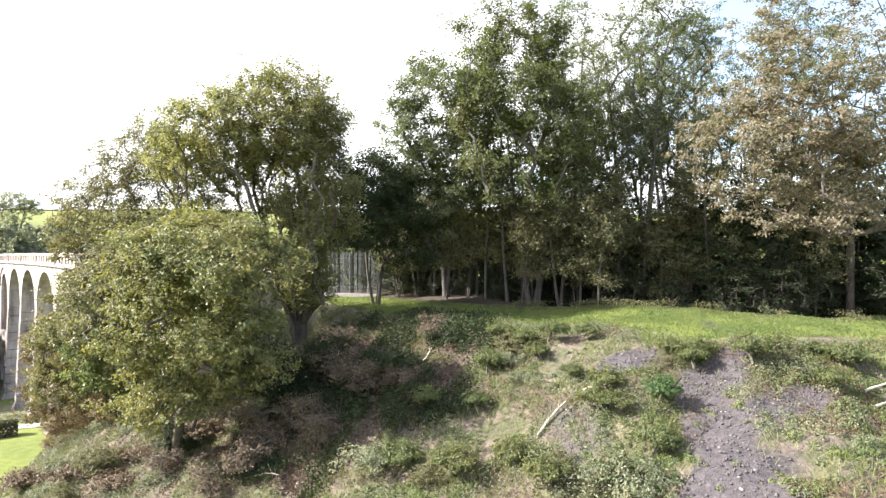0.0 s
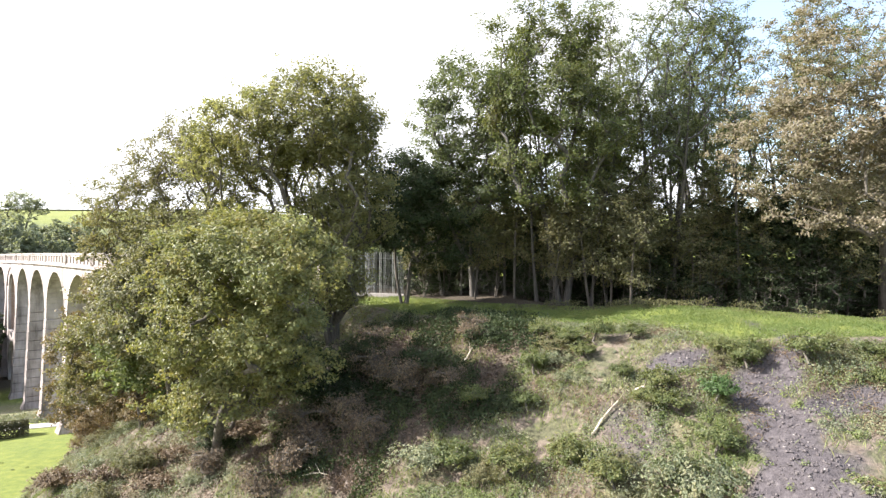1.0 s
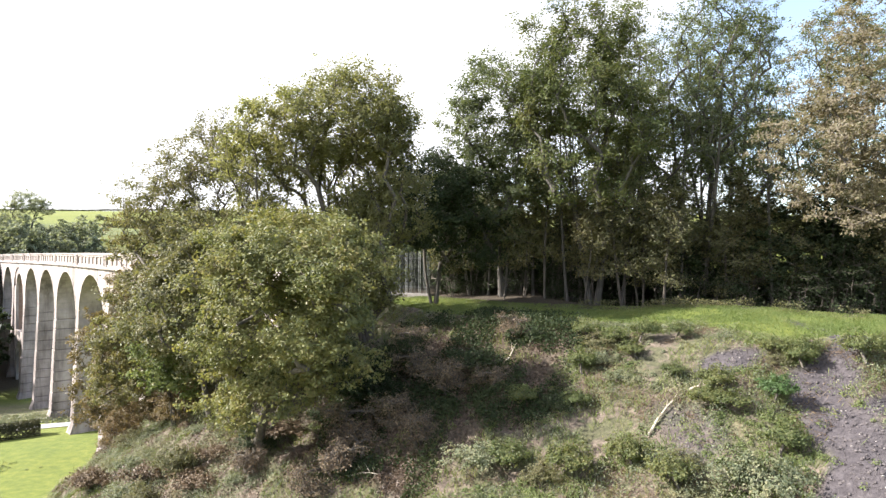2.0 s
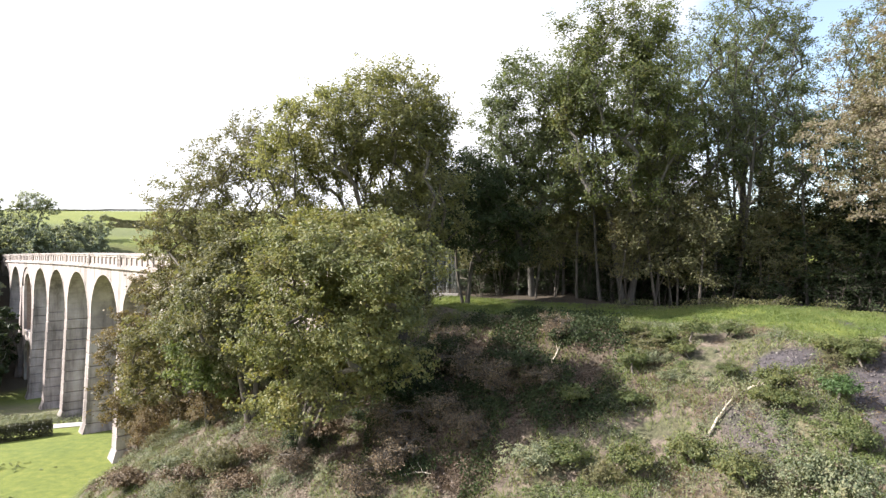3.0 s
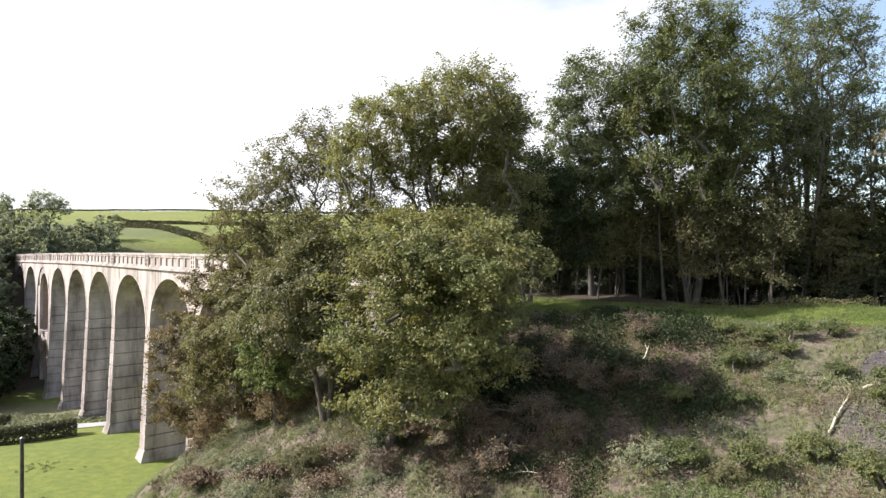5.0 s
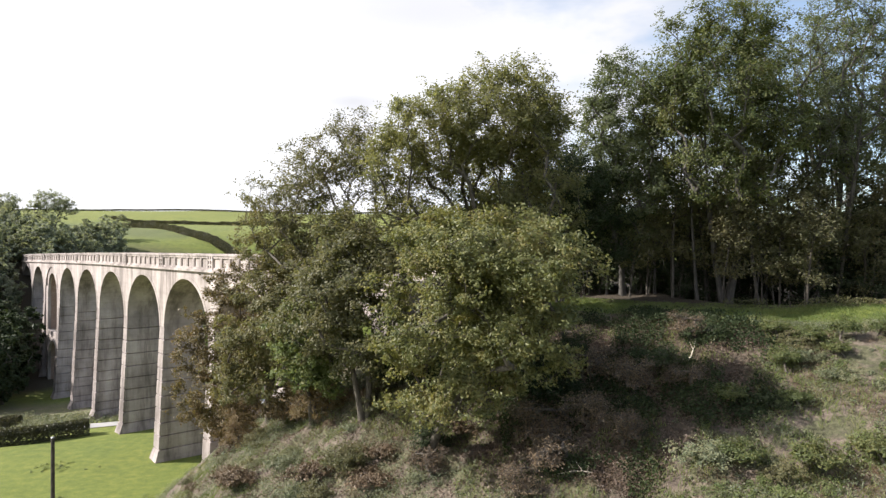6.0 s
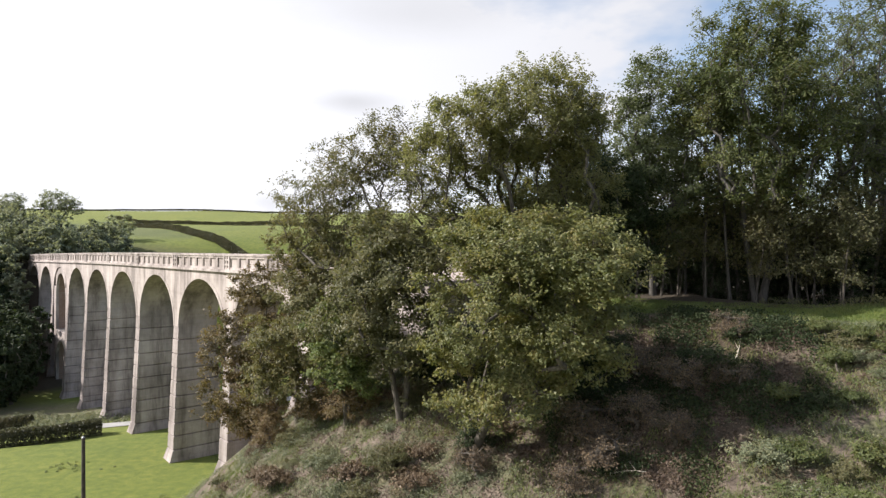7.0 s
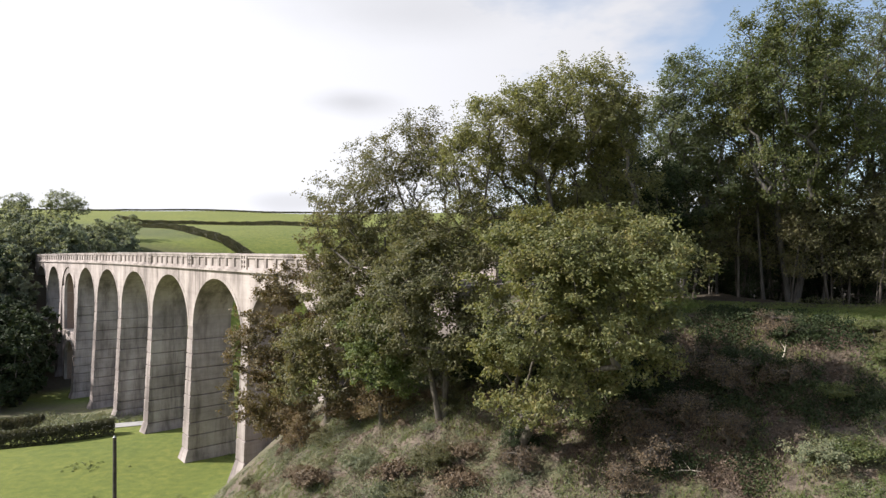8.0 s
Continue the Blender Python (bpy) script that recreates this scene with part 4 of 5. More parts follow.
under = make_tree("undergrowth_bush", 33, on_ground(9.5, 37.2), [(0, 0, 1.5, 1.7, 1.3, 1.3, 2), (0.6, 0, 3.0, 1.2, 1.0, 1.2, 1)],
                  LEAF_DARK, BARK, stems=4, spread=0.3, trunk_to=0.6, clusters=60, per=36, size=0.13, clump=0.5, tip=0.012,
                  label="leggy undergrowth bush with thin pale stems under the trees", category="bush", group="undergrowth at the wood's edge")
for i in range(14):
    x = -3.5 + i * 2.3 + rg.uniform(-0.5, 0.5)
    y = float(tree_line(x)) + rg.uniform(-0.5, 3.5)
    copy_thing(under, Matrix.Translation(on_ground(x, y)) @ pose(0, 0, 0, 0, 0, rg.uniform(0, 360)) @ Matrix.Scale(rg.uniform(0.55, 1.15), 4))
sapling = make_tree("sapling", 34, on_ground(7.8, 36.6), [(0, 0, 4.6, 1.4, 1.3, 1.6, 2), (0.3, 0, 6.6, 1.0, 1.0, 1.3, 1), (-0.3, -0.3, 2.2, 1.1, 1.0, 0.9, 0.5)],
                    LEAF_OLIVE, BARK, stems=2, spread=0.15, trunk_to=0.75, clusters=90, per=50, size=0.14, clump=0.45, tip=0.008,
                    label="thin young tree with straight grey stems under the canopy", group="saplings at the wood's edge")
for x, dy, k in ((1.6, 1.2, 0.9), (3.4, 2.2, 1.1), (5.4, 1.4, 0.95), (10.6, 2.0, 1.1), (12.4, 1.2, 0.9), (14.2, 2.4, 1.05), (20.5, 2.0, 1.0), (-1.6, 1.8, 0.95), (0.2, -0.6, 1.0), (2.6, 0.2, 1.25), (4.6, -0.8, 0.8), (6.8, 0.4, 1.2), (8.6, -0.4, 1.0), (9.6, 2.0, 1.1), (13.2, 3.6, 1.2), (17.0, 3.8, 1.1), (-3.0, 0.6, 0.8)):
    copy_thing(sapling, Matrix.Translation(on_ground(x, float(tree_line(x)) + dy)) @ pose(0, 0, 0, rg.uniform(-7, 7), rg.uniform(-7, 7), rg.uniform(0, 360)) @ Matrix.Scale(k, 4))

pole_tree = make_tree("pole_tree", 36, on_ground(2.2, 41.0), [(0, 0, 9.5, 1.3, 1.2, 2.2, 2), (0.4, 0, 12.0, 1.0, 1.0, 1.6, 1)],
                      LEAF_ASH, BARK_GREY, stems=1, trunk_to=0.9, clusters=50, per=50, size=0.15, clump=0.4, tip=0.010, girth=0.10, lean=(0.5, 0),
                      label="tall thin drawn-up tree with a pale bare stem", group="pole trees of the wood")
for x, dy, k, tilt in ((-0.6, 1.4, 0.9, 4), (3.9, 0.6, 1.05, -5), (5.0, 2.6, 1.1, 3), (6.9, 1.6, 0.95, 6), (8.2, 3.0, 1.1, -3), (10.1, 1.2, 1.0, -6), (11.8, 2.6, 1.1, 2), (13.0, 4.2, 1.15, 7), (15.2, 2.4, 1.05, -4), (18.4, 3.4, 1.1, 3)):
    copy_thing(pole_tree, Matrix.Translation(on_ground(x, float(tree_line(x)) + dy)) @ pose(0, 0, 0, 0, tilt, x * 97 % 360) @ Matrix.Scale(k, 4))
b = on_ground(-1.7, 43.4)
make_tree("elder_bush", 35, b, [(-0.6, 0, 2.6, 0.9, 0.8, 0.8, 1), (0.9, 0, 3.0, 0.9, 0.8, 0.7, 1), (0.1, 0.2, 3.8, 0.8, 0.7, 0.6, 0.8)], LEAF_ASH, BARK_PALE, stems=6, spread=0.35, trunk_to=0.8, clusters=26, per=30, size=0.14, clump=0.4,
          tip=0.02, girth=0.035, label="fan of bare pale stems beside the fence", category="bush")

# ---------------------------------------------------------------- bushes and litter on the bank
# added bushes whose dark leaf colour stands for the gloom below the crowns
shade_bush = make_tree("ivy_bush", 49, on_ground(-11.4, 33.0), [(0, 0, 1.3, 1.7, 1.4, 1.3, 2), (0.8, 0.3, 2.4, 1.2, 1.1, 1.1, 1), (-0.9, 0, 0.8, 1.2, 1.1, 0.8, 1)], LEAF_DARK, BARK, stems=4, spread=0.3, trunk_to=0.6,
                       clusters=120, per=60, size=0.14, clump=0.42, tip=0.01, twigs=3, label="bush beneath the trees, leaves darkened to make the shaded gap", category="bush", group="shade bushes under the trees")
foot_bush = make_tree("thorn_bush", 50, on_ground(-20.6, 40.2), [(0, 0, 1.3, 1.7, 1.4, 1.3, 2), (0.7, 0.3, 2.4, 1.2, 1.1, 1.1, 1), (-0.9, 0, 0.8, 1.2, 1.1, 0.8, 1)], LEAF_RUSSET, BARK, stems=5, spread=0.3, trunk_to=0.6,
                      clusters=110, per=60, size=0.14, clump=0.4, tip=0.01, twigs=4, label="tangled browning thorn bush at the foot of the trees", category="bush", group="thorn bushes on the nose of the bank")
for x, y, k in ((-18.6, 36.6, 0.8), (-12.0, 28.8, 0.5), (-7.8, 29.0, 0.9), (-5.8, 29.6, 0.6), (-24.4, 41.0, 0.7), (-27.0, 46.8, 0.9), (-13.6, 35.6, 0.9), (-19.4, 39.0, 1.0)):
    copy_thing(shade_bush if x > -17 else foot_bush, Matrix.Translation(on_ground(x, y, -0.1)) @ pose(0, 0, 0, 0, 0, rg.uniform(0, 360)) @ Matrix.Scale(k, 4))
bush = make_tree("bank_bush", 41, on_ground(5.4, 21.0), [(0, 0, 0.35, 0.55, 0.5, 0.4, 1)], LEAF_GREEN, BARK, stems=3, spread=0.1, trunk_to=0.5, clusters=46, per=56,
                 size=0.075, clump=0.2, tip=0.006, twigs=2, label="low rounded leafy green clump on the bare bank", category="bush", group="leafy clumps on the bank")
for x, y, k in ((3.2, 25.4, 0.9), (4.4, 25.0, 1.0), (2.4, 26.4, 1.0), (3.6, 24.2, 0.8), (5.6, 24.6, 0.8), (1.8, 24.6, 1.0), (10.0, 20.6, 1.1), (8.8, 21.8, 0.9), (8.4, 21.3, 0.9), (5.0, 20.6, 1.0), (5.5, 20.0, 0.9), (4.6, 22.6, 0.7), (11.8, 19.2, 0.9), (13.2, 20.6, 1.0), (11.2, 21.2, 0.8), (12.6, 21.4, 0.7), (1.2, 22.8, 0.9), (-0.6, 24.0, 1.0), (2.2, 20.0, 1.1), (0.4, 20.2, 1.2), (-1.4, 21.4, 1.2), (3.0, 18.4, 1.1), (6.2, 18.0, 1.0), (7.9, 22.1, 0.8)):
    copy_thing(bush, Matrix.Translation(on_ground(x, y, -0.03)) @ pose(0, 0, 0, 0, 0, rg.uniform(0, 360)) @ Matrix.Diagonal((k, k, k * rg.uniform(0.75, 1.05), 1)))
make_tree("bank_bush", 43, on_ground(6.9, 19.9, -0.03), [(0, 0, 0.35, 0.5, 0.45, 0.4, 1)], LEAF_VIVID, BARK, stems=3, spread=0.1, trunk_to=0.5, clusters=46, per=60,
          size=0.07, clump=0.18, tip=0.006, twigs=2, label="vivid green rounded clump beside the slipped earth", category="bush", group="leafy clumps on the bank")
brush = make_tree("dead_bush", 42, on_ground(-7.4, 26.4), [(0, 0, 0.9, 1.6, 1.2, 0.9, 2), (0.8, -0.4, 0.6, 1.2, 0.9, 0.6, 1)], DRY_STALK, BARK, stems=5, spread=0.3, trunk_to=0.5,
                  clusters=110, per=26, size=0.09, clump=0.3, tip=0.012, twigs=9, label="tangle of dead red-brown twigs on the shaded slope", category="bush", group="dead brush")
for x, y, k in ((-5.6, 25.8, 0.8), (-3.6, 26.8, 0.85), (-5.0, 28.6, 0.9), (-12.2, 27.6, 0.7), (-1.6, 25.6, 0.6), (-0.4, 28.8, 0.6), (-5.2, 31.2, 0.7), (-7.0, 24.4, 0.8), (-8.6, 23.8, 0.7), (-4.6, 24.2, 0.7)):
    copy_thing(brush, Matrix.Translation(on_ground(x, y)) @ pose(0, 0, 0, 0, 0, rg.uniform(0, 360)) @ Matrix.Scale(k, 4))


def fallen_branch(seed, x, y, length, turn, thick=0.07):
    rng = np.random.default_rng(seed)
    pts = []
    dx, dy = math.cos(turn) * length / 2, math.sin(turn) * length / 2
    low, high = ground_z(x - dx, y - dy), ground_z(x + dx, y + dy)
    for i in range(9):
        u = i / 8
        pts.append((x + dx * (2 * u - 1) + rng.normal() * 0.02, y + dy * (2 * u - 1) + rng.normal() * 0.02, low + (high - low) * u + 0.1 + thick + 0.08 * math.sin(3 * u)))
    p = np.array(pts)
    r = np.linspace(thick, thick * 0.35, 9)
    side = np.array((-math.sin(turn), math.cos(turn), 0.0))
    rings = []
    for c, w in zip(p, r):
        for k in range(8):
            g = 2 * math.pi * k / 8
            rings.append(c + (side * math.cos(g) + np.array((0, 0, 1.0)) * math.sin(g)) * w * (1 + 0.12 * math.sin(3 * g + c[0] * 5)))
    quads = [(i * 8 + k, i * 8 + (k + 1) % 8, i * 8 + 8 + (k + 1) % 8, i * 8 + 8 + k) for i in range(8) for k in range(8)]
    thing = tagged(new("fallen_branch"), "bleached bare fallen branch lying on the bank", "branch", "fallen branches")
    part("limb", mesh_from("limb", np.array(rings), np.array(quads), DEADWOOD, True), DEADWOOD, thing)
    for i in (4, 6, 7):
        tip_ = p[i] + np.array((rng.normal() * 0.3, rng.normal() * 0.3, 0.3))
        v, q = tubes(p[i:i + 1], tip_[None], r[i:i + 1] * 0.6, r[i:i + 1] * 0.25, 5)
        part("twig", mesh_from("twig", v, q, DEADWOOD, True), DEADWOOD, thing)


fallen_branch(1, 3.6, 21.0, 1.35, 0.6, 0.05)
fallen_branch(2, 5.0, 21.4, 0.55, -0.5, 0.06)
fallen_branch(3, 13.6, 19.4, 1.6, 0.1, 0.05)
fallen_branch(4, 13.2, 18.6, 1.3, 0.3, 0.05)
fallen_branch(5, -6.6, 23.6, 1.3, -0.5, 0.04)
fallen_branch(6, -0.6, 27.6, 1.0, 0.9, 0.035)


def scatter(name, seed, count, x0, x1, y0, y1, keep, lift, length, width, leaf, label, category, upright=0.0, droop=0.0, spread=0.0):
    """One sheet of small leaves or stalks over a stretch of the ground."""
    rng = np.random.default_rng(seed)
    x, y = rng.uniform(x0, x1, count * 5), rng.uniform(y0, y1, count * 5)
    ok = rng.random(count * 5) < keep(x, y)
    x, y = x[ok][:count], y[ok][:count]
    tall = lift(x, y)
    z = height(x, y) + (rng.random(len(x)) ** (0.7 if not upright else 9)) * tall
    c = np.stack([x, y, z], 1)
    if upright:
        c[:, 2] = height(x, y) + length * 0.35
    v, q = leaf_quads(rng, c, length, width, droop, upright)
    tagged(new(name, mesh_from(name, v, q, leaf)), label, category, kind="stuff")


def bank_keep(x, y):
    d = verge(x, y)
    n = 0.65 * fractal(x, y, 2.2, 4, 31) + 0.35 * fractal(x, y, 0.8, 3, 35)
    thick = 0.09 * smoothstep(20.5, 18.5, y) * smoothstep(6, 3, x)
    thick = thick + 0.05 * smoothstep(-8, -12, x)
    lush = 0.16 + 0.84 * smoothstep(0.44, 0.52, n + thick+ 0.03 * smoothstep(8, 11, x))
    return lush * (1 - 0.8 * under_trees(x, y)) * smoothstep(0.2, 1.5, d) * (1 - 0.97 * soil_mask(x, y)) * (height(x, y) > 1.6)


bramble_a = make_tree("bramble_mound", 45, on_ground(-20.0, 33.5), [(0, 0, 0.55, 1.1, 0.9, 0.55, 2), (0.9, 0.2, 0.45, 0.8, 0.7, 0.4, 1)], LEAF_BRAMBLE, BARK, stems=5, spread=0.25, trunk_to=0.5,
                      clusters=75, per=56, size=0.09, clump=0.26, twigs=2, tip=0.006, label="sprawling grey-green bramble mound on the bank", category="bush", group="bramble mounds")
bramble_b = make_tree("bramble_mound", 46, on_ground(-16.0, 29.5), [(0, 0, 0.7, 0.8, 0.8, 0.7, 2), (-0.5, 0.3, 0.4, 0.8, 0.6, 0.4, 1)], LEAF_OLIVE, BARK, stems=4, spread=0.2, trunk_to=0.6,
                      clusters=66, per=56, size=0.085, clump=0.24, twigs=2, tip=0.006, label="sprawling olive-green shrub on the bank", category="bush", group="bramble mounds")
bramble_c = make_tree("bracken_mound", 48, on_ground(-18.0, 30.5), [(0, 0, 0.45, 1.1, 0.9, 0.45, 2), (0.8, 0.3, 0.4, 0.8, 0.7, 0.4, 1)], DRY_STALK, BARK, stems=5, spread=0.25, trunk_to=0.5,
                      clusters=64, per=40, size=0.12, clump=0.28, twigs=2, label="heap of pale brown dead bracken on the bank", category="bush", group="bracken mounds")
ivy = make_tree("ivy_mound", 47, on_ground(-2.0, 27.5), [(0, 0, 0.5, 1.0, 0.9, 0.5, 2), (-0.7, 0.2, 0.4, 0.8, 0.6, 0.4, 1)], LEAF_DARK, BARK, stems=4, spread=0.2, trunk_to=0.6,
                clusters=80, per=36, size=0.12, clump=0.26, label="ivy and dead twigs heaped under the trees, darkened for shade", category="bush", group="ivy mounds")
made = 0
for attempt in range(4000):
    x, y = rg.uniform(-30, 19), rg.uniform(14, 44)
    d = float(verge(np.array(x), np.array(y)))
    if made >= 120:
        break
    if d < 1.4 or soil_mask(np.array([x]), np.array([y]))[0] > 0.25 or ground_z(x, y) < 4 or rg.random() > (1.0 if x < -9 else 0.75 if d > 6 or x > 0 else 0.2):
        continue
    if -8 < x < -3 and y < 26 or float(outside(np.array(x), np.array(y))) < 0.9:
        continue
    if x > 6.5 and rg.random() < 0.65:
        continue
    made += 1
    k = rg.uniform(0.45, 1.05) * (0.65 if x > 3 and y > 20 else 1.0)
    shaded = float(under_trees(np.array([x]), np.array([y]))[0]) > 0.4
    copy_thing(ivy if shaded else (bramble_a, bramble_c, bramble_b)[made % 3] if x < -6 else (bramble_a, bramble_b)[made % 2], Matrix.Translation(on_ground(x, y, -0.22)) @ pose(0, 0, 0, 0, 0, rg.uniform(0, 360)) @ Matrix.Diagonal((k, k, k * rg.uniform(0.7, 1.3), 1)))
for i in range(6, 15):
    x = -2.2 + i * 0.62 + rg.uniform(-0.2, 0.2)
    y = float(np.interp(x, [-2.3, 3.0, 7.5], [33.2, 28.2, 24.9])) + rg.uniform(-0.7, 0.5)
    k = rg.uniform(0.3, 0.5)
    copy_thing(ivy if x < 2.6 else bramble_a, Matrix.Translation(on_ground(x, y, -0.15)) @ pose(0, 0, 0, 0, 0, rg.uniform(0, 360)) @ Matrix.Diagonal((k, k, k * rg.uniform(0.8, 1.2), 1)))


def clump_cover(name, seed, count, per, x0, x1, y0, y1, keep, radius, leaf_size, leaf, label, category):
    """Low plants packed side by side: each a small dome of leaves that turn outwards."""
    rng = np.random.default_rng(seed)
    x, y = rng.uniform(x0, x1, count * 6), rng.uniform(y0, y1, count * 6)
    ok = rng.random(count * 6) < keep(x, y)
    x, y = x[ok][:count], y[ok][:count]
    r = radius(x, y) * rng.uniform(0.45, 1.5, len(x))
    root = np.stack([x, y, height(x, y)], 1)
    i = np.repeat(np.arange(len(x)), per)
    d = rng.normal(size=(len(i), 3))
    d[:, 2] = np.abs(d[:, 2]) * 1.1 - 0.1
    d /= np.linalg.norm(d, axis=1, keepdims=True)
    tall = rng.uniform(0.7, 1.35, len(x))[i][:, None]
    c = root[i] + d * (r[i][:, None] * rng.uniform(0.55, 1.08, (len(i), 1))) * np.concatenate([np.ones((len(i), 2)), tall], 1)
    v, q = leaf_quads(rng, c, leaf_size, leaf_size * 0.6, 0.15, 0.0, d + np.array((0, 0, 0.45)) + rng.normal(size=d.shape) * 0.45)
    tagged(new(name, mesh_from(name, v, q, leaf)), label, category, kind="stuff")


def bank_radius(x, y):
    return 0.13 + 0.3 * smoothstep(0.42, 0.66, fractal(x, y, 2.2, 4, 31)) + 0.14 * smoothstep(21.5, 19.0, y) * smoothstep(6, 3, x) + 0.1 * smoothstep(-8, -13, x)


clump_cover("bramble_cover", 51, 8600, 42, -36, 17, 14.5, 48, bank_keep, bank_radius, 0.068, LEAF_BRAMBLE, "low brambles, nettles and weeds over the rough bank", "brambles")
clump_cover("weed_cover", 58, 3200, 36, -4, 18, 14.5, 30, lambda x, y: smoothstep(0.5, 0.58, fractal(x, y, 1.7, 4, 37)) * smoothstep(0.1, 1.0, verge(x, y)) * (1 - 0.98 * soil_mask(x, y)) * (1 - 0.85 * under_trees(x, y)),
            lambda x, y: 0 * x + 0.17, 0.065, LEAF_FRESH, "fresh yellow-green weeds in patches over the bank", "weeds")


def tuft_keep(x, y):
    d = verge(x, y)
    n = fractal(x, y, 1.3, 3, 61)
    return smoothstep(0.42, 0.6, n) * smoothstep(-0.4, 1.0, d) * (1 - 0.98 * soil_mask(x, y)) * (height(x, y) > 2.6)


scatter("bank_grass", 52, 70000, -34, 22, 11, 44, tuft_keep, lambda x, y: 0 * x, 0.30, 0.022, GRASS_BLADE, "tussocks of long rough grass on the bank", "grass", upright=0.8)
scatter("dry_stalks", 53, 80000, -30, 22, 12, 42, lambda x, y: smoothstep(0.45, 0.65, fractal(x, y, 1.8, 3, 71)) * smoothstep(0.2, 1.2, verge(x, y)) * (0.55 + 0.45 * smoothstep(-2, 3, x)) * (1 - 0.7 * soil_mask(x, y)),
        lambda x, y: 0 * x + 0.12, 0.26, 0.018, DRY_STALK, "straw-coloured dead stalks and litter on the bank", "dead stalks", upright=0.15)


def litter_keep(x, y):
    return np.clip(under_trees(x, y) + 0.35 * smoothstep(-6, -10, x), 0, 1) * smoothstep(0.0, 0.8, outside(x, y)) * (0.3 + 0.7 * smoothstep(0.35, 0.6, fractal(x, y, 0.9, 3, 23)))


scatter("leaf_litter", 56, 60000, -22, 4, 18, 38, litter_keep, lambda x, y: 0 * x + 0.12, 0.10, 0.065, LITTER, "fallen brown leaves and twigs under the trees", "leaf litter")
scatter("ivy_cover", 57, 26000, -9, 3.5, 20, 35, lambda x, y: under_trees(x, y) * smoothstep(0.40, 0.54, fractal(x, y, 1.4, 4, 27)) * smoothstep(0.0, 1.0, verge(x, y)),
        lambda x, y: 0 * x + 0.45, 0.10, 0.08, LEAF_DARK, "ivy and brambles trailing over the bank, leaf colour darkened for shade", "ivy")


def lawn_keep(x, y):
    d = verge(x, y)
    return (d < 0.15) * (y < wood_edge(x) + 1.0) * (0.25 + 0.75 * smoothstep(0.35, 0.65, fractal(x, y, 1.2, 3, 81)))


scatter("terrace_grass", 54, 90000, -10, 26, 23, 47, lawn_keep, lambda x, y: 0 * x, 0.13, 0.02, GRASS_BLADE, "short bright grass of the terrace", "grass", upright=0.75)
scatter("wood_edge_weeds", 55, 9000, 3, 22, 25, 36, lambda x, y: (np.abs(y - wood_edge(x) - 0.5) < 0.7) * (outside(x, y) < 0.5) * smoothstep(0.5, 0.62, fractal(x, y, 1.5, 3, 91)),
        lambda x, y: 0.15 + 0.5 * fractal(x, y, 1.1, 2, 92), 0.09, 0.045, LEAF_OLIVE, "weeds and seed heads along the wood's edge", "weeds")


def stones():
    rng = np.random.default_rng(77)
    k = 0
    for i in range(400):
        x, y = rng.uniform(4, 13), rng.uniform(15.5, 24)
        if soil_mask(np.array([x]), np.array([y]))[0] < 0.6 or k >= 36:
            continue
        k += 1
        bm = bmesh.new()
        bmesh.ops.create_icosphere(bm, subdivisions=1, radius=1.0)
        r = rng.uniform(0.025, 0.055)
        for v in bm.verts:
            v.co *= rng.uniform(0.75, 1.15)
            v.co.x, v.co.y, v.co.z = v.co.x * r * 1.2, v.co.y * r, v.co.z * r * 0.7
        ob = part("stone", bm, STONE, None)
        ob.location = (x, y, ground_z(x, y) + r * 0.3)
        ob.rotation_euler = (0, 0, rng.uniform(0, 6))
        tagged(ob, "small pale angular stone lying on slipped earth", "stone", "stones on the scar")


stones()


def soil_clods():
    """Lumps of slipped earth over the bare scar, one sheet."""
    rng = np.random.default_rng(78)
    x, y = rng.uniform(3, 14, 26000), rng.uniform(14.5, 25, 26000)
    ok = soil_mask(x, y) > rng.uniform(0.3, 0.9, len(x))
    x, y = x[ok][:3600], y[ok][:3600]
    k = len(x)
    r = 0.012 + 0.05 * rng.random(k) ** 4
    unit = np.array([(1, 0, 0), (0, 1, 0), (-1, 0, 0), (0, -1, 0), (0, 0, 1), (0, 0, -1)], float)
    v = unit[None] * rng.uniform(0.6, 1.3, (k, 6, 1)) * r[:, None, None] + rng.normal(size=(k, 6, 3)) * r[:, None, None] * 0.2
    v += np.stack([x, y, height(x, y) + r * 0.3], 1)[:, None]
    tri = np.array([(0, 1, 4), (1, 2, 4), (2, 3, 4), (3, 0, 4), (1, 0, 5), (2, 1, 5), (3, 2, 5), (0, 3, 5)])
    q = (np.arange(k)[:, None, None] * 6 + tri[None]).reshape(-1, 3)
    tagged(new("soil_clods", mesh_from("soil_clods", v.reshape(-1, 3), q, SOIL)), "grey-brown lumps of slipped earth on the scar", "earth", kind="stuff")


soil_clods()


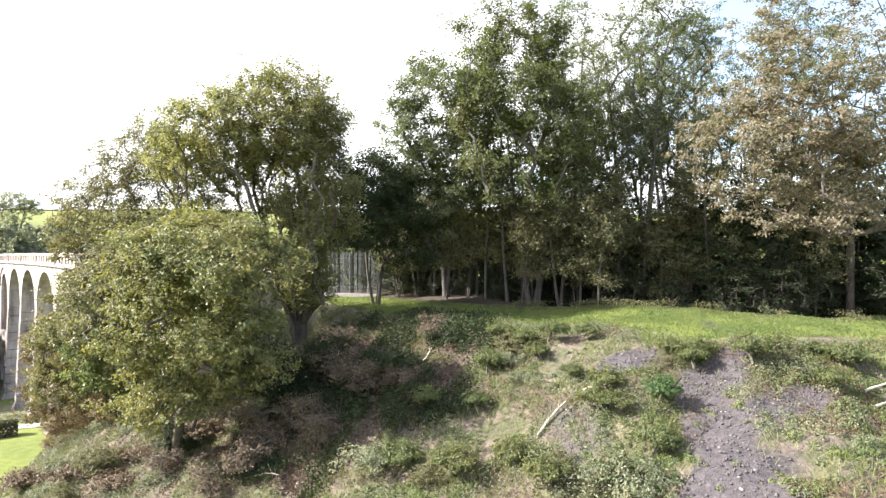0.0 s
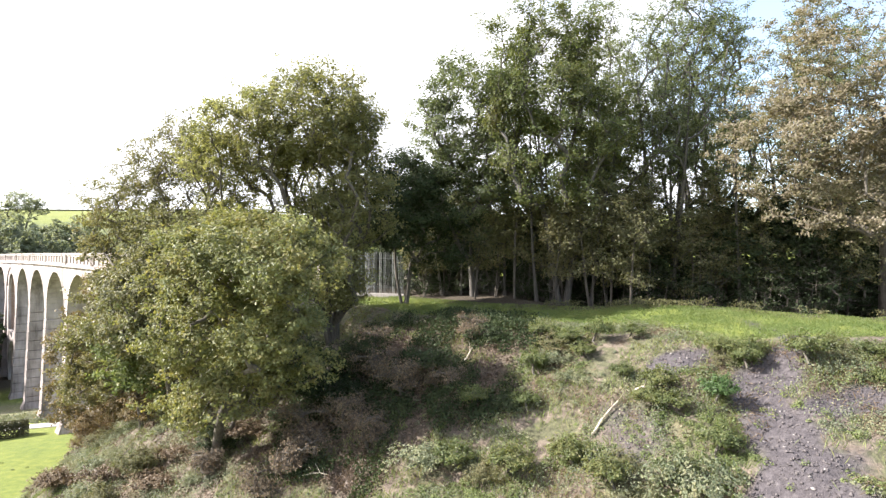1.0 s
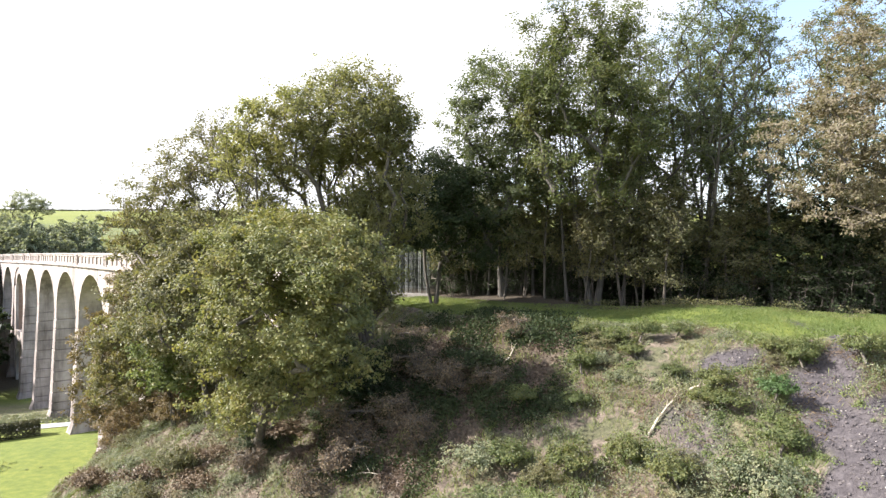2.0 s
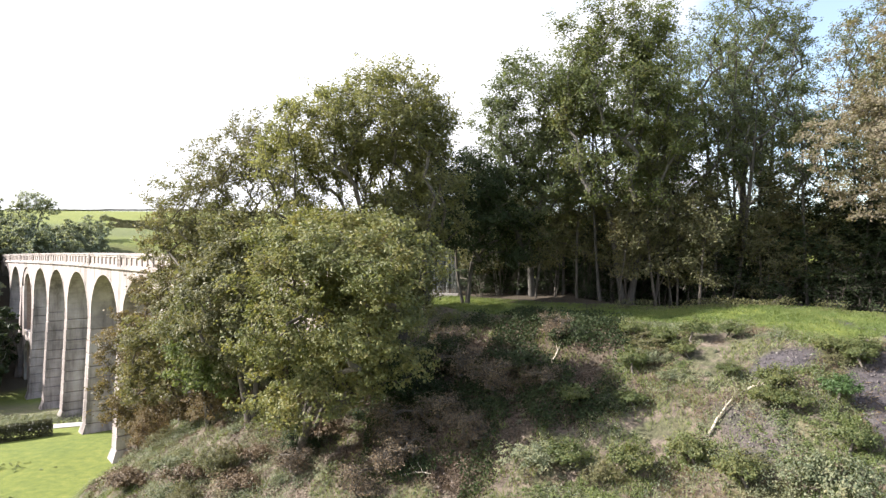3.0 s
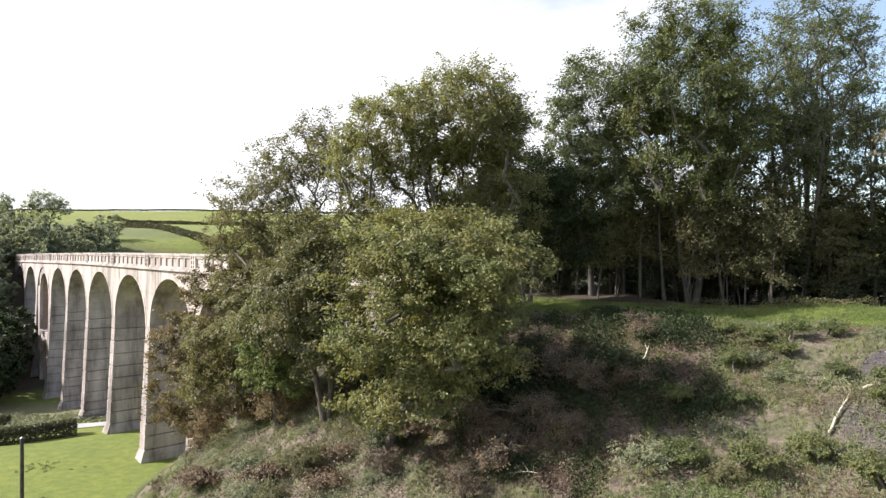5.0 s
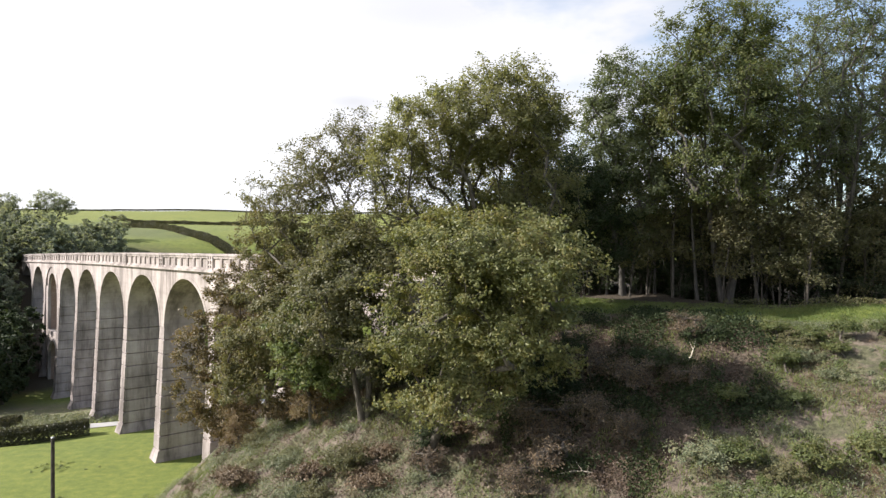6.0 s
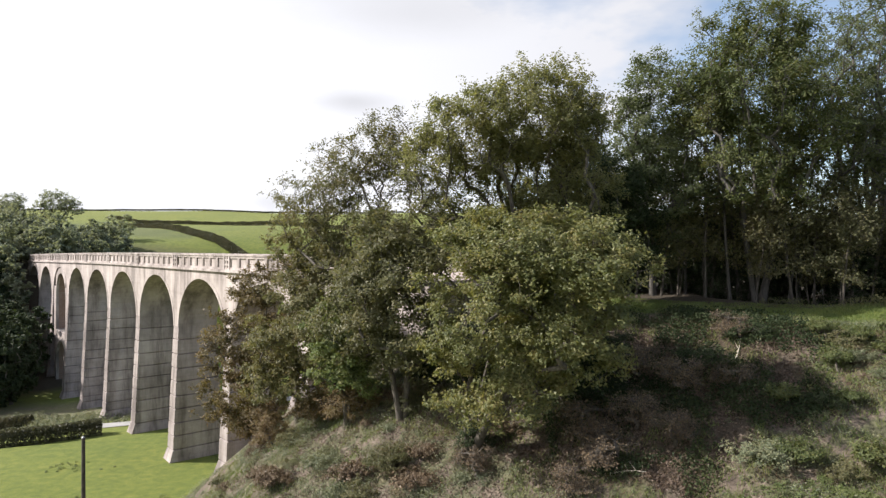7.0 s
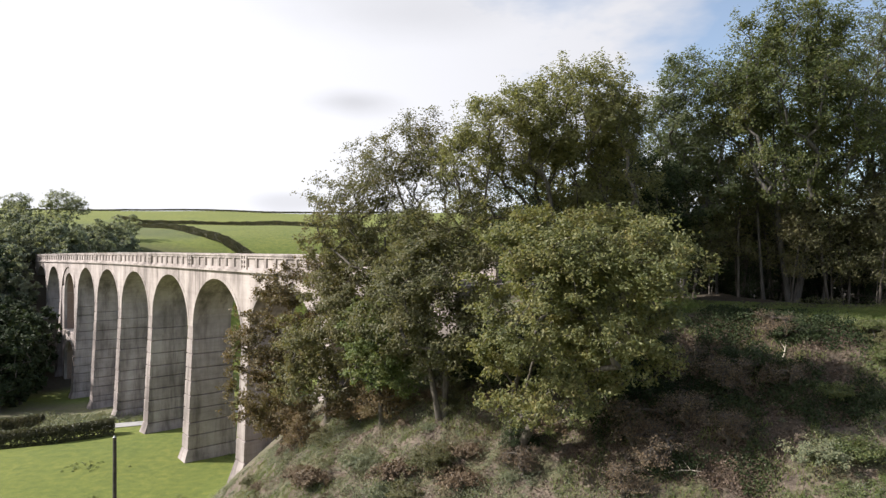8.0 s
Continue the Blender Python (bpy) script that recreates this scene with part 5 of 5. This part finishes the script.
# ---------------------------------------------------------------- steel fence at the end of the terrace
def palisade_fence():
    thing = tagged(new("palisade_fence"), "tall grey galvanised steel palisade fence at the viaduct's end", "fence")
    gx, gy = -6.7, 45.4
    z = ground_z(gx, gy)
    thing.matrix_world = pose(gx, gy, z, 0, 0, -22)
    pale = bmesh.new()
    prof = [(-0.034, 0.0), (-0.014, -0.018), (0.014, -0.018), (0.034, 0.0)]
    hgt = 3.0
    low, high = [pale.verts.new((x, y, 0.05)) for x, y in prof], [pale.verts.new((x, y, hgt - 0.12)) for x, y in prof]
    tips = [pale.verts.new((x * 0.35, y, hgt)) for x, y in prof]
    for a, c in ((low, high), (high, tips)):
        for i in range(3):
            pale.faces.new((a[i], a[i + 1], c[i + 1], c[i]))
    bmesh.ops.solidify(pale, geom=list(pale.faces), thickness=0.006)
    first = part("pale", pale, GALVANISED, thing)
    first.location = (-2.3, -0.03, 0.25)
    for i in range(1, 40):
        ob = part("pale", first.data, GALVANISED, thing)
        ob.location = (-2.3 + 0.115 * i, -0.03, 0.25)
    for zr in (0.7, 2.75):
        bm = bmesh.new()
        box(bm, -2.45, 2.3, 0.0, 0.06, zr, zr + 0.06, 0.006)
        part("rail", bm, GALVANISED, thing)
    for x in (-2.4, 0.1, 2.25):
        bm = bmesh.new()
        box(bm, x - 0.06, x + 0.06, 0.06, 0.16, -0.4, 3.25, 0.008)
        part("post", bm, GALVANISED, thing)
    # the return towards the wood
    for i in range(10):
        ob = part("pale", first.data, GALVANISED, thing)
        ob.location = (2.36, 0.2 + 0.16 * i, 0.3)
        ob.rotation_euler = (0, 0, radians(90))
    bm = bmesh.new()
    box(bm, -2.5, 2.4, -0.12, 0.2, -0.3, 0.28, 0.02)
    part("kerb", bm, STONE, thing, "low pale concrete kerb under the fence")


palisade_fence()


# ---------------------------------------------------------------- the valley
def telegraph_pole():
    x, y = -36.8, 41.0
    z = ground_z(x, y)
    thing = tagged(new("telegraph_pole"), "dark tarred wooden pole standing on the meadow slope", "pole")
    thing.matrix_world = Matrix.Translation((x, y, z))
    top = 17.3 - z
    v, q = tubes(np.array([[0, 0, -0.6], [0, 0, top * 0.5]]), np.array([[0, 0, top * 0.5], [0, 0, top]]), np.array([0.15, 0.13]), np.array([0.13, 0.11]), 12)
    part("post", mesh_from("post", v, q, POLE_WOOD, True), POLE_WOOD, thing)
    bm = bmesh.new()
    bmesh.ops.create_cone(bm, cap_ends=True, segments=12, radius1=0.125, radius2=0.03, depth=0.09, matrix=Matrix.Translation((0, 0, top + 0.04)))
    part("cap", bm, GALVANISED, thing, "small metal cap")


telegraph_pole()


def hedge(name, seed, pts, tall, wide, per_metre, leaf_size, mat, label, group):
    """A clipped or wild hedge along a line on the ground, of leaf sprays round a core of stems."""
    rng = np.random.default_rng(seed)
    thing = tagged(new(name), label, "hedge", group)
    p = np.array(pts, float)
    seg = np.linalg.norm(np.diff(p, axis=0), axis=1)
    cum = np.concatenate([[0], np.cumsum(seg)])
    total = cum[-1]
    count = int(total * per_metre)
    s = rng.uniform(0, total, count)
    x, y = np.interp(s, cum, p[:, 0]), np.interp(s, cum, p[:, 1])
    ang, rad_ = rng.uniform(-0.25, math.pi + 0.25, count), rng.uniform(0.75, 1.02, count)
    j = np.clip(np.searchsorted(cum, s, side="right") - 1, 0, len(seg) - 1)
    dirs = np.diff(p, axis=0) / seg[:, None]
    nx, ny = -dirs[j, 1], dirs[j, 0]
    vary = 0.75 + 0.5 * fractal(x, y, max(3.0, wide * 2), 3, seed)
    across = np.sign(np.cos(ang)) * np.abs(np.cos(ang)) ** 0.6 * wide / 2 * rad_ * vary
    zz = np.clip(np.sin(ang), 0, 1) ** 0.6 * tall * rad_ * vary
    x, y = x + nx * across, y + ny * across
    c = np.stack([x, y, height(x, y) + zz], 1)
    v, q = leaf_quads(rng, c, leaf_size, leaf_size * 0.7)
    part("leaves", mesh_from("leaves", v, q, mat), mat, thing)
    m = int(total / 0.8) + 2
    s = np.linspace(0, total, m)
    x, y = np.interp(s, cum, p[:, 0]), np.interp(s, cum, p[:, 1])
    z = height(x, y)
    lo = np.stack([x, y, z - 0.2], 1)
    hi = np.stack([x + rng.normal(size=m) * 0.2, y, z + tall * 0.7], 1)
    v, q = tubes(lo, hi, np.full(m, 0.06), np.full(m, 0.03), 5)
    part("stems", mesh_from("stems", v, q, BARK, True), BARK, thing)


hedge("hedge", 61, [(-98, 92), (-83, 95.5), (-75, 97.5), (-68.6, 102)], 2.3, 2.4, 700, 0.3, LEAF_HEDGE, "dark trimmed hedge beside the lane in the valley", "valley hedges")
hedge("hedge", 63, [(-186, 334), (-168, 320), (-120, 304), (-71, 277), (-40, 266)], 1.7, 2.0, 160, 0.5, LEAF_HEDGE, "wild field hedge across the far hillside", "field hedges")
hedge("hedge", 64, [(-165, 303), (-148, 287), (-127, 264), (-110, 243), (-93, 227), (-80, 218)], 2.0, 3.0, 220, 0.5, LEAF_HEDGE, "thick field hedge running down the far hillside", "field hedges")
hedge("hedge", 65, [(-300, 402), (-241, 406), (-183, 414), (-120, 420), (-40, 426)], 0.8, 1.6, 70, 0.6, LEAF_HEDGE, "low hedge along the skyline of the far hill", "field hedges")
hedge("hedge", 62, [(-118, 104), (-105, 107), (-93, 110), (-86, 111.5)], 2.2, 2.4, 600, 0.3, LEAF_HEDGE, "dark trimmed hedge beside the lane in the valley", "valley hedges")


def lane():
    pts = np.array([(-140, 92), (-110, 99.5), (-92, 103), (-78, 107), (-68, 109), (-55, 118), (-30, 140)], float)
    t = np.linspace(0, len(pts) - 1, 120)
    x, y = np.interp(t, np.arange(len(pts)), pts[:, 0]), np.interp(t, np.arange(len(pts)), pts[:, 1])
    dx, dy = np.gradient(x), np.gradient(y)
    ln = np.hypot(dx, dy)
    rows = []
    for o in (-1.7, -0.6, 0.6, 1.7):
        px, py = x - dy / ln * o, y + dx / ln * o
        rows.append(np.stack([px, py, np.maximum(height(px, py), height(x, y)) + 0.09], 1))
    v = np.stack(rows, 1).reshape(-1, 3)
    i = np.arange(len(t) * 4).reshape(-1, 4)
    q = np.stack([i[:-1, :-1], i[1:, :-1], i[1:, 1:], i[:-1, 1:]], -1).reshape(-1, 4)
    tagged(new("lane", mesh_from("lane", v, q, LANE, True)), "narrow pale tarmac lane passing under the viaduct", "lane", kind="structure")


lane()

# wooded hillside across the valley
far_a = make_tree("far_tree", 71, on_ground(-112, 178), [(0, 0, 8, 5.5, 5.5, 5.5, 3), (2, 0, 5, 4.5, 4.5, 3.5, 1.5)], LEAF_HAZED, BARK, stems=1, trunk_to=0.55, clusters=85, per=46,
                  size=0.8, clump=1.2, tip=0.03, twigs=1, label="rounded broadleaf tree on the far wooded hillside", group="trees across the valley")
far_b = make_tree("far_tree", 72, on_ground(-124, 186), [(0, 0, 9, 4.6, 4.6, 6.5, 3), (-2, 1, 5, 4, 4, 4, 1.5)], LEAF_HAZED, BARK, stems=1, trunk_to=0.6, clusters=85, per=46,
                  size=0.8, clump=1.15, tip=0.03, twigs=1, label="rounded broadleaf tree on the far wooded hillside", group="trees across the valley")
# Shade on the low hillside is put into the dark leaf colour here
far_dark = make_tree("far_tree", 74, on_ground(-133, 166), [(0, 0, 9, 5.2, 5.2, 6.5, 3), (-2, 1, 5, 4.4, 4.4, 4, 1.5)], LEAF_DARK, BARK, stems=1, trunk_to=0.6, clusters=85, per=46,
                     size=0.8, clump=1.15, tip=0.03, twigs=1, label="tree low on the far wooded hillside, leaves darkened for shade", group="trees across the valley")
rf = random.Random(14)
placed = []
for attempt in range(6000):
    if len(placed) >= 95:
        break
    x, y = rf.uniform(-235, -104), rf.uniform(128, 240)
    s = (x + 51) * ALONG[0] + (y - 88.9) * ALONG[1]
    side = (x + 51) * ALONG[1] - (y - 88.9) * ALONG[0]
    if x < -0.7 * y - 26:
        continue
    if s < 86 or s > 176 or -6.5 < side < 12 and s < 128 or min([99] + [math.hypot(x - a, y - c) for a, c in placed]) < 6.0:
        continue
    if side > 26 or (s > 140 and side > 8):
        continue
    placed.append((x, y))
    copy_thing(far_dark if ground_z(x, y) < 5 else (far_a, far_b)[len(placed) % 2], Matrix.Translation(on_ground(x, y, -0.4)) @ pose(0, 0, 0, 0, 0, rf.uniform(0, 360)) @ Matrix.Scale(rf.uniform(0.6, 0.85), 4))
lone = make_tree("far_lone_tree", 73, on_ground(-142, 211), [(0, 0, 13.5, 6.0, 5, 3.8, 3), (-4.5, 0, 11, 3.4, 3, 3.0, 1.2), (5.0, 0, 11.5, 3.0, 3, 2.8, 1.2)], LEAF_HAZED, BARK, stems=2, spread=0.5, trunk_to=0.6,
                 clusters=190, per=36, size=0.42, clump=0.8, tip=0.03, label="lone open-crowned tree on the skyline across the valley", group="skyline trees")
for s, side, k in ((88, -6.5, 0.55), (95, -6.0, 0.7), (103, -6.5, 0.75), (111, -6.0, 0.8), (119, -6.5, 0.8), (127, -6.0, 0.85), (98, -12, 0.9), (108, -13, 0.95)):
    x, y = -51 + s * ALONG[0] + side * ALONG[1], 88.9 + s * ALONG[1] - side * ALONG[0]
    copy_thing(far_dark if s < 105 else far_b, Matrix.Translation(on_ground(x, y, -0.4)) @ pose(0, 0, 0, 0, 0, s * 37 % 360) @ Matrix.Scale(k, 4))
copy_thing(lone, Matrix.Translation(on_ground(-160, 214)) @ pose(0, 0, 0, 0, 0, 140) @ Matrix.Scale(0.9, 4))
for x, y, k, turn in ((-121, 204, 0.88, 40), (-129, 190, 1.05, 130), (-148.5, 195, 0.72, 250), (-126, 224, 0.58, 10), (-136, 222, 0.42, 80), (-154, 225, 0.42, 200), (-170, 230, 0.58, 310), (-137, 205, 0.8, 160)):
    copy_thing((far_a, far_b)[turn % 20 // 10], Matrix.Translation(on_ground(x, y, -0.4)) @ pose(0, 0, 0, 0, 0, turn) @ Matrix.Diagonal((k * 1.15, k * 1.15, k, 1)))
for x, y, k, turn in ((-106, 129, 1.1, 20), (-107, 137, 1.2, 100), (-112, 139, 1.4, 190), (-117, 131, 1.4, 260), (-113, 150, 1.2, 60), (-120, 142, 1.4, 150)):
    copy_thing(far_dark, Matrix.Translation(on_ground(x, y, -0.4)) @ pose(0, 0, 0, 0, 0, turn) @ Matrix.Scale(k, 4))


def valley_keep(x, y):
    strip = smoothstep(0.1, -0.15, np.hypot((x + 93) / 26, (y - 112) / 9) - 1 + (fractal(x, y, 6, 3, 52) - 0.5))
    lane_y = np.interp(x, [-140, -110, -92, -78, -68, -55], [92, 99.5, 103, 107, 109, 118])
    return strip * (np.abs(y - lane_y) > 2.6)


clump_cover("valley_scrub", 59, 1100, 40, -124, -64, 100, 126, valley_keep, lambda x, y: 0.35 + 0.7 * smoothstep(0.45, 0.7, fractal(x, y, 4, 3, 53)), 0.24, LEAF_BRAMBLE, "rank grass and scrub beside the lane under the viaduct", "scrub")
clump_cover("meadow_tufts", 60, 150, 40, -66, -40, 66, 96, lambda x, y: smoothstep(0.6, 0.68, fractal(x, y, 5, 3, 54)) * (height(x, y) < 3), lambda x, y: 0 * x + 0.28, 0.13, LEAF_FRESH, "dark green tufts of coarse grass in the meadow", "grass")
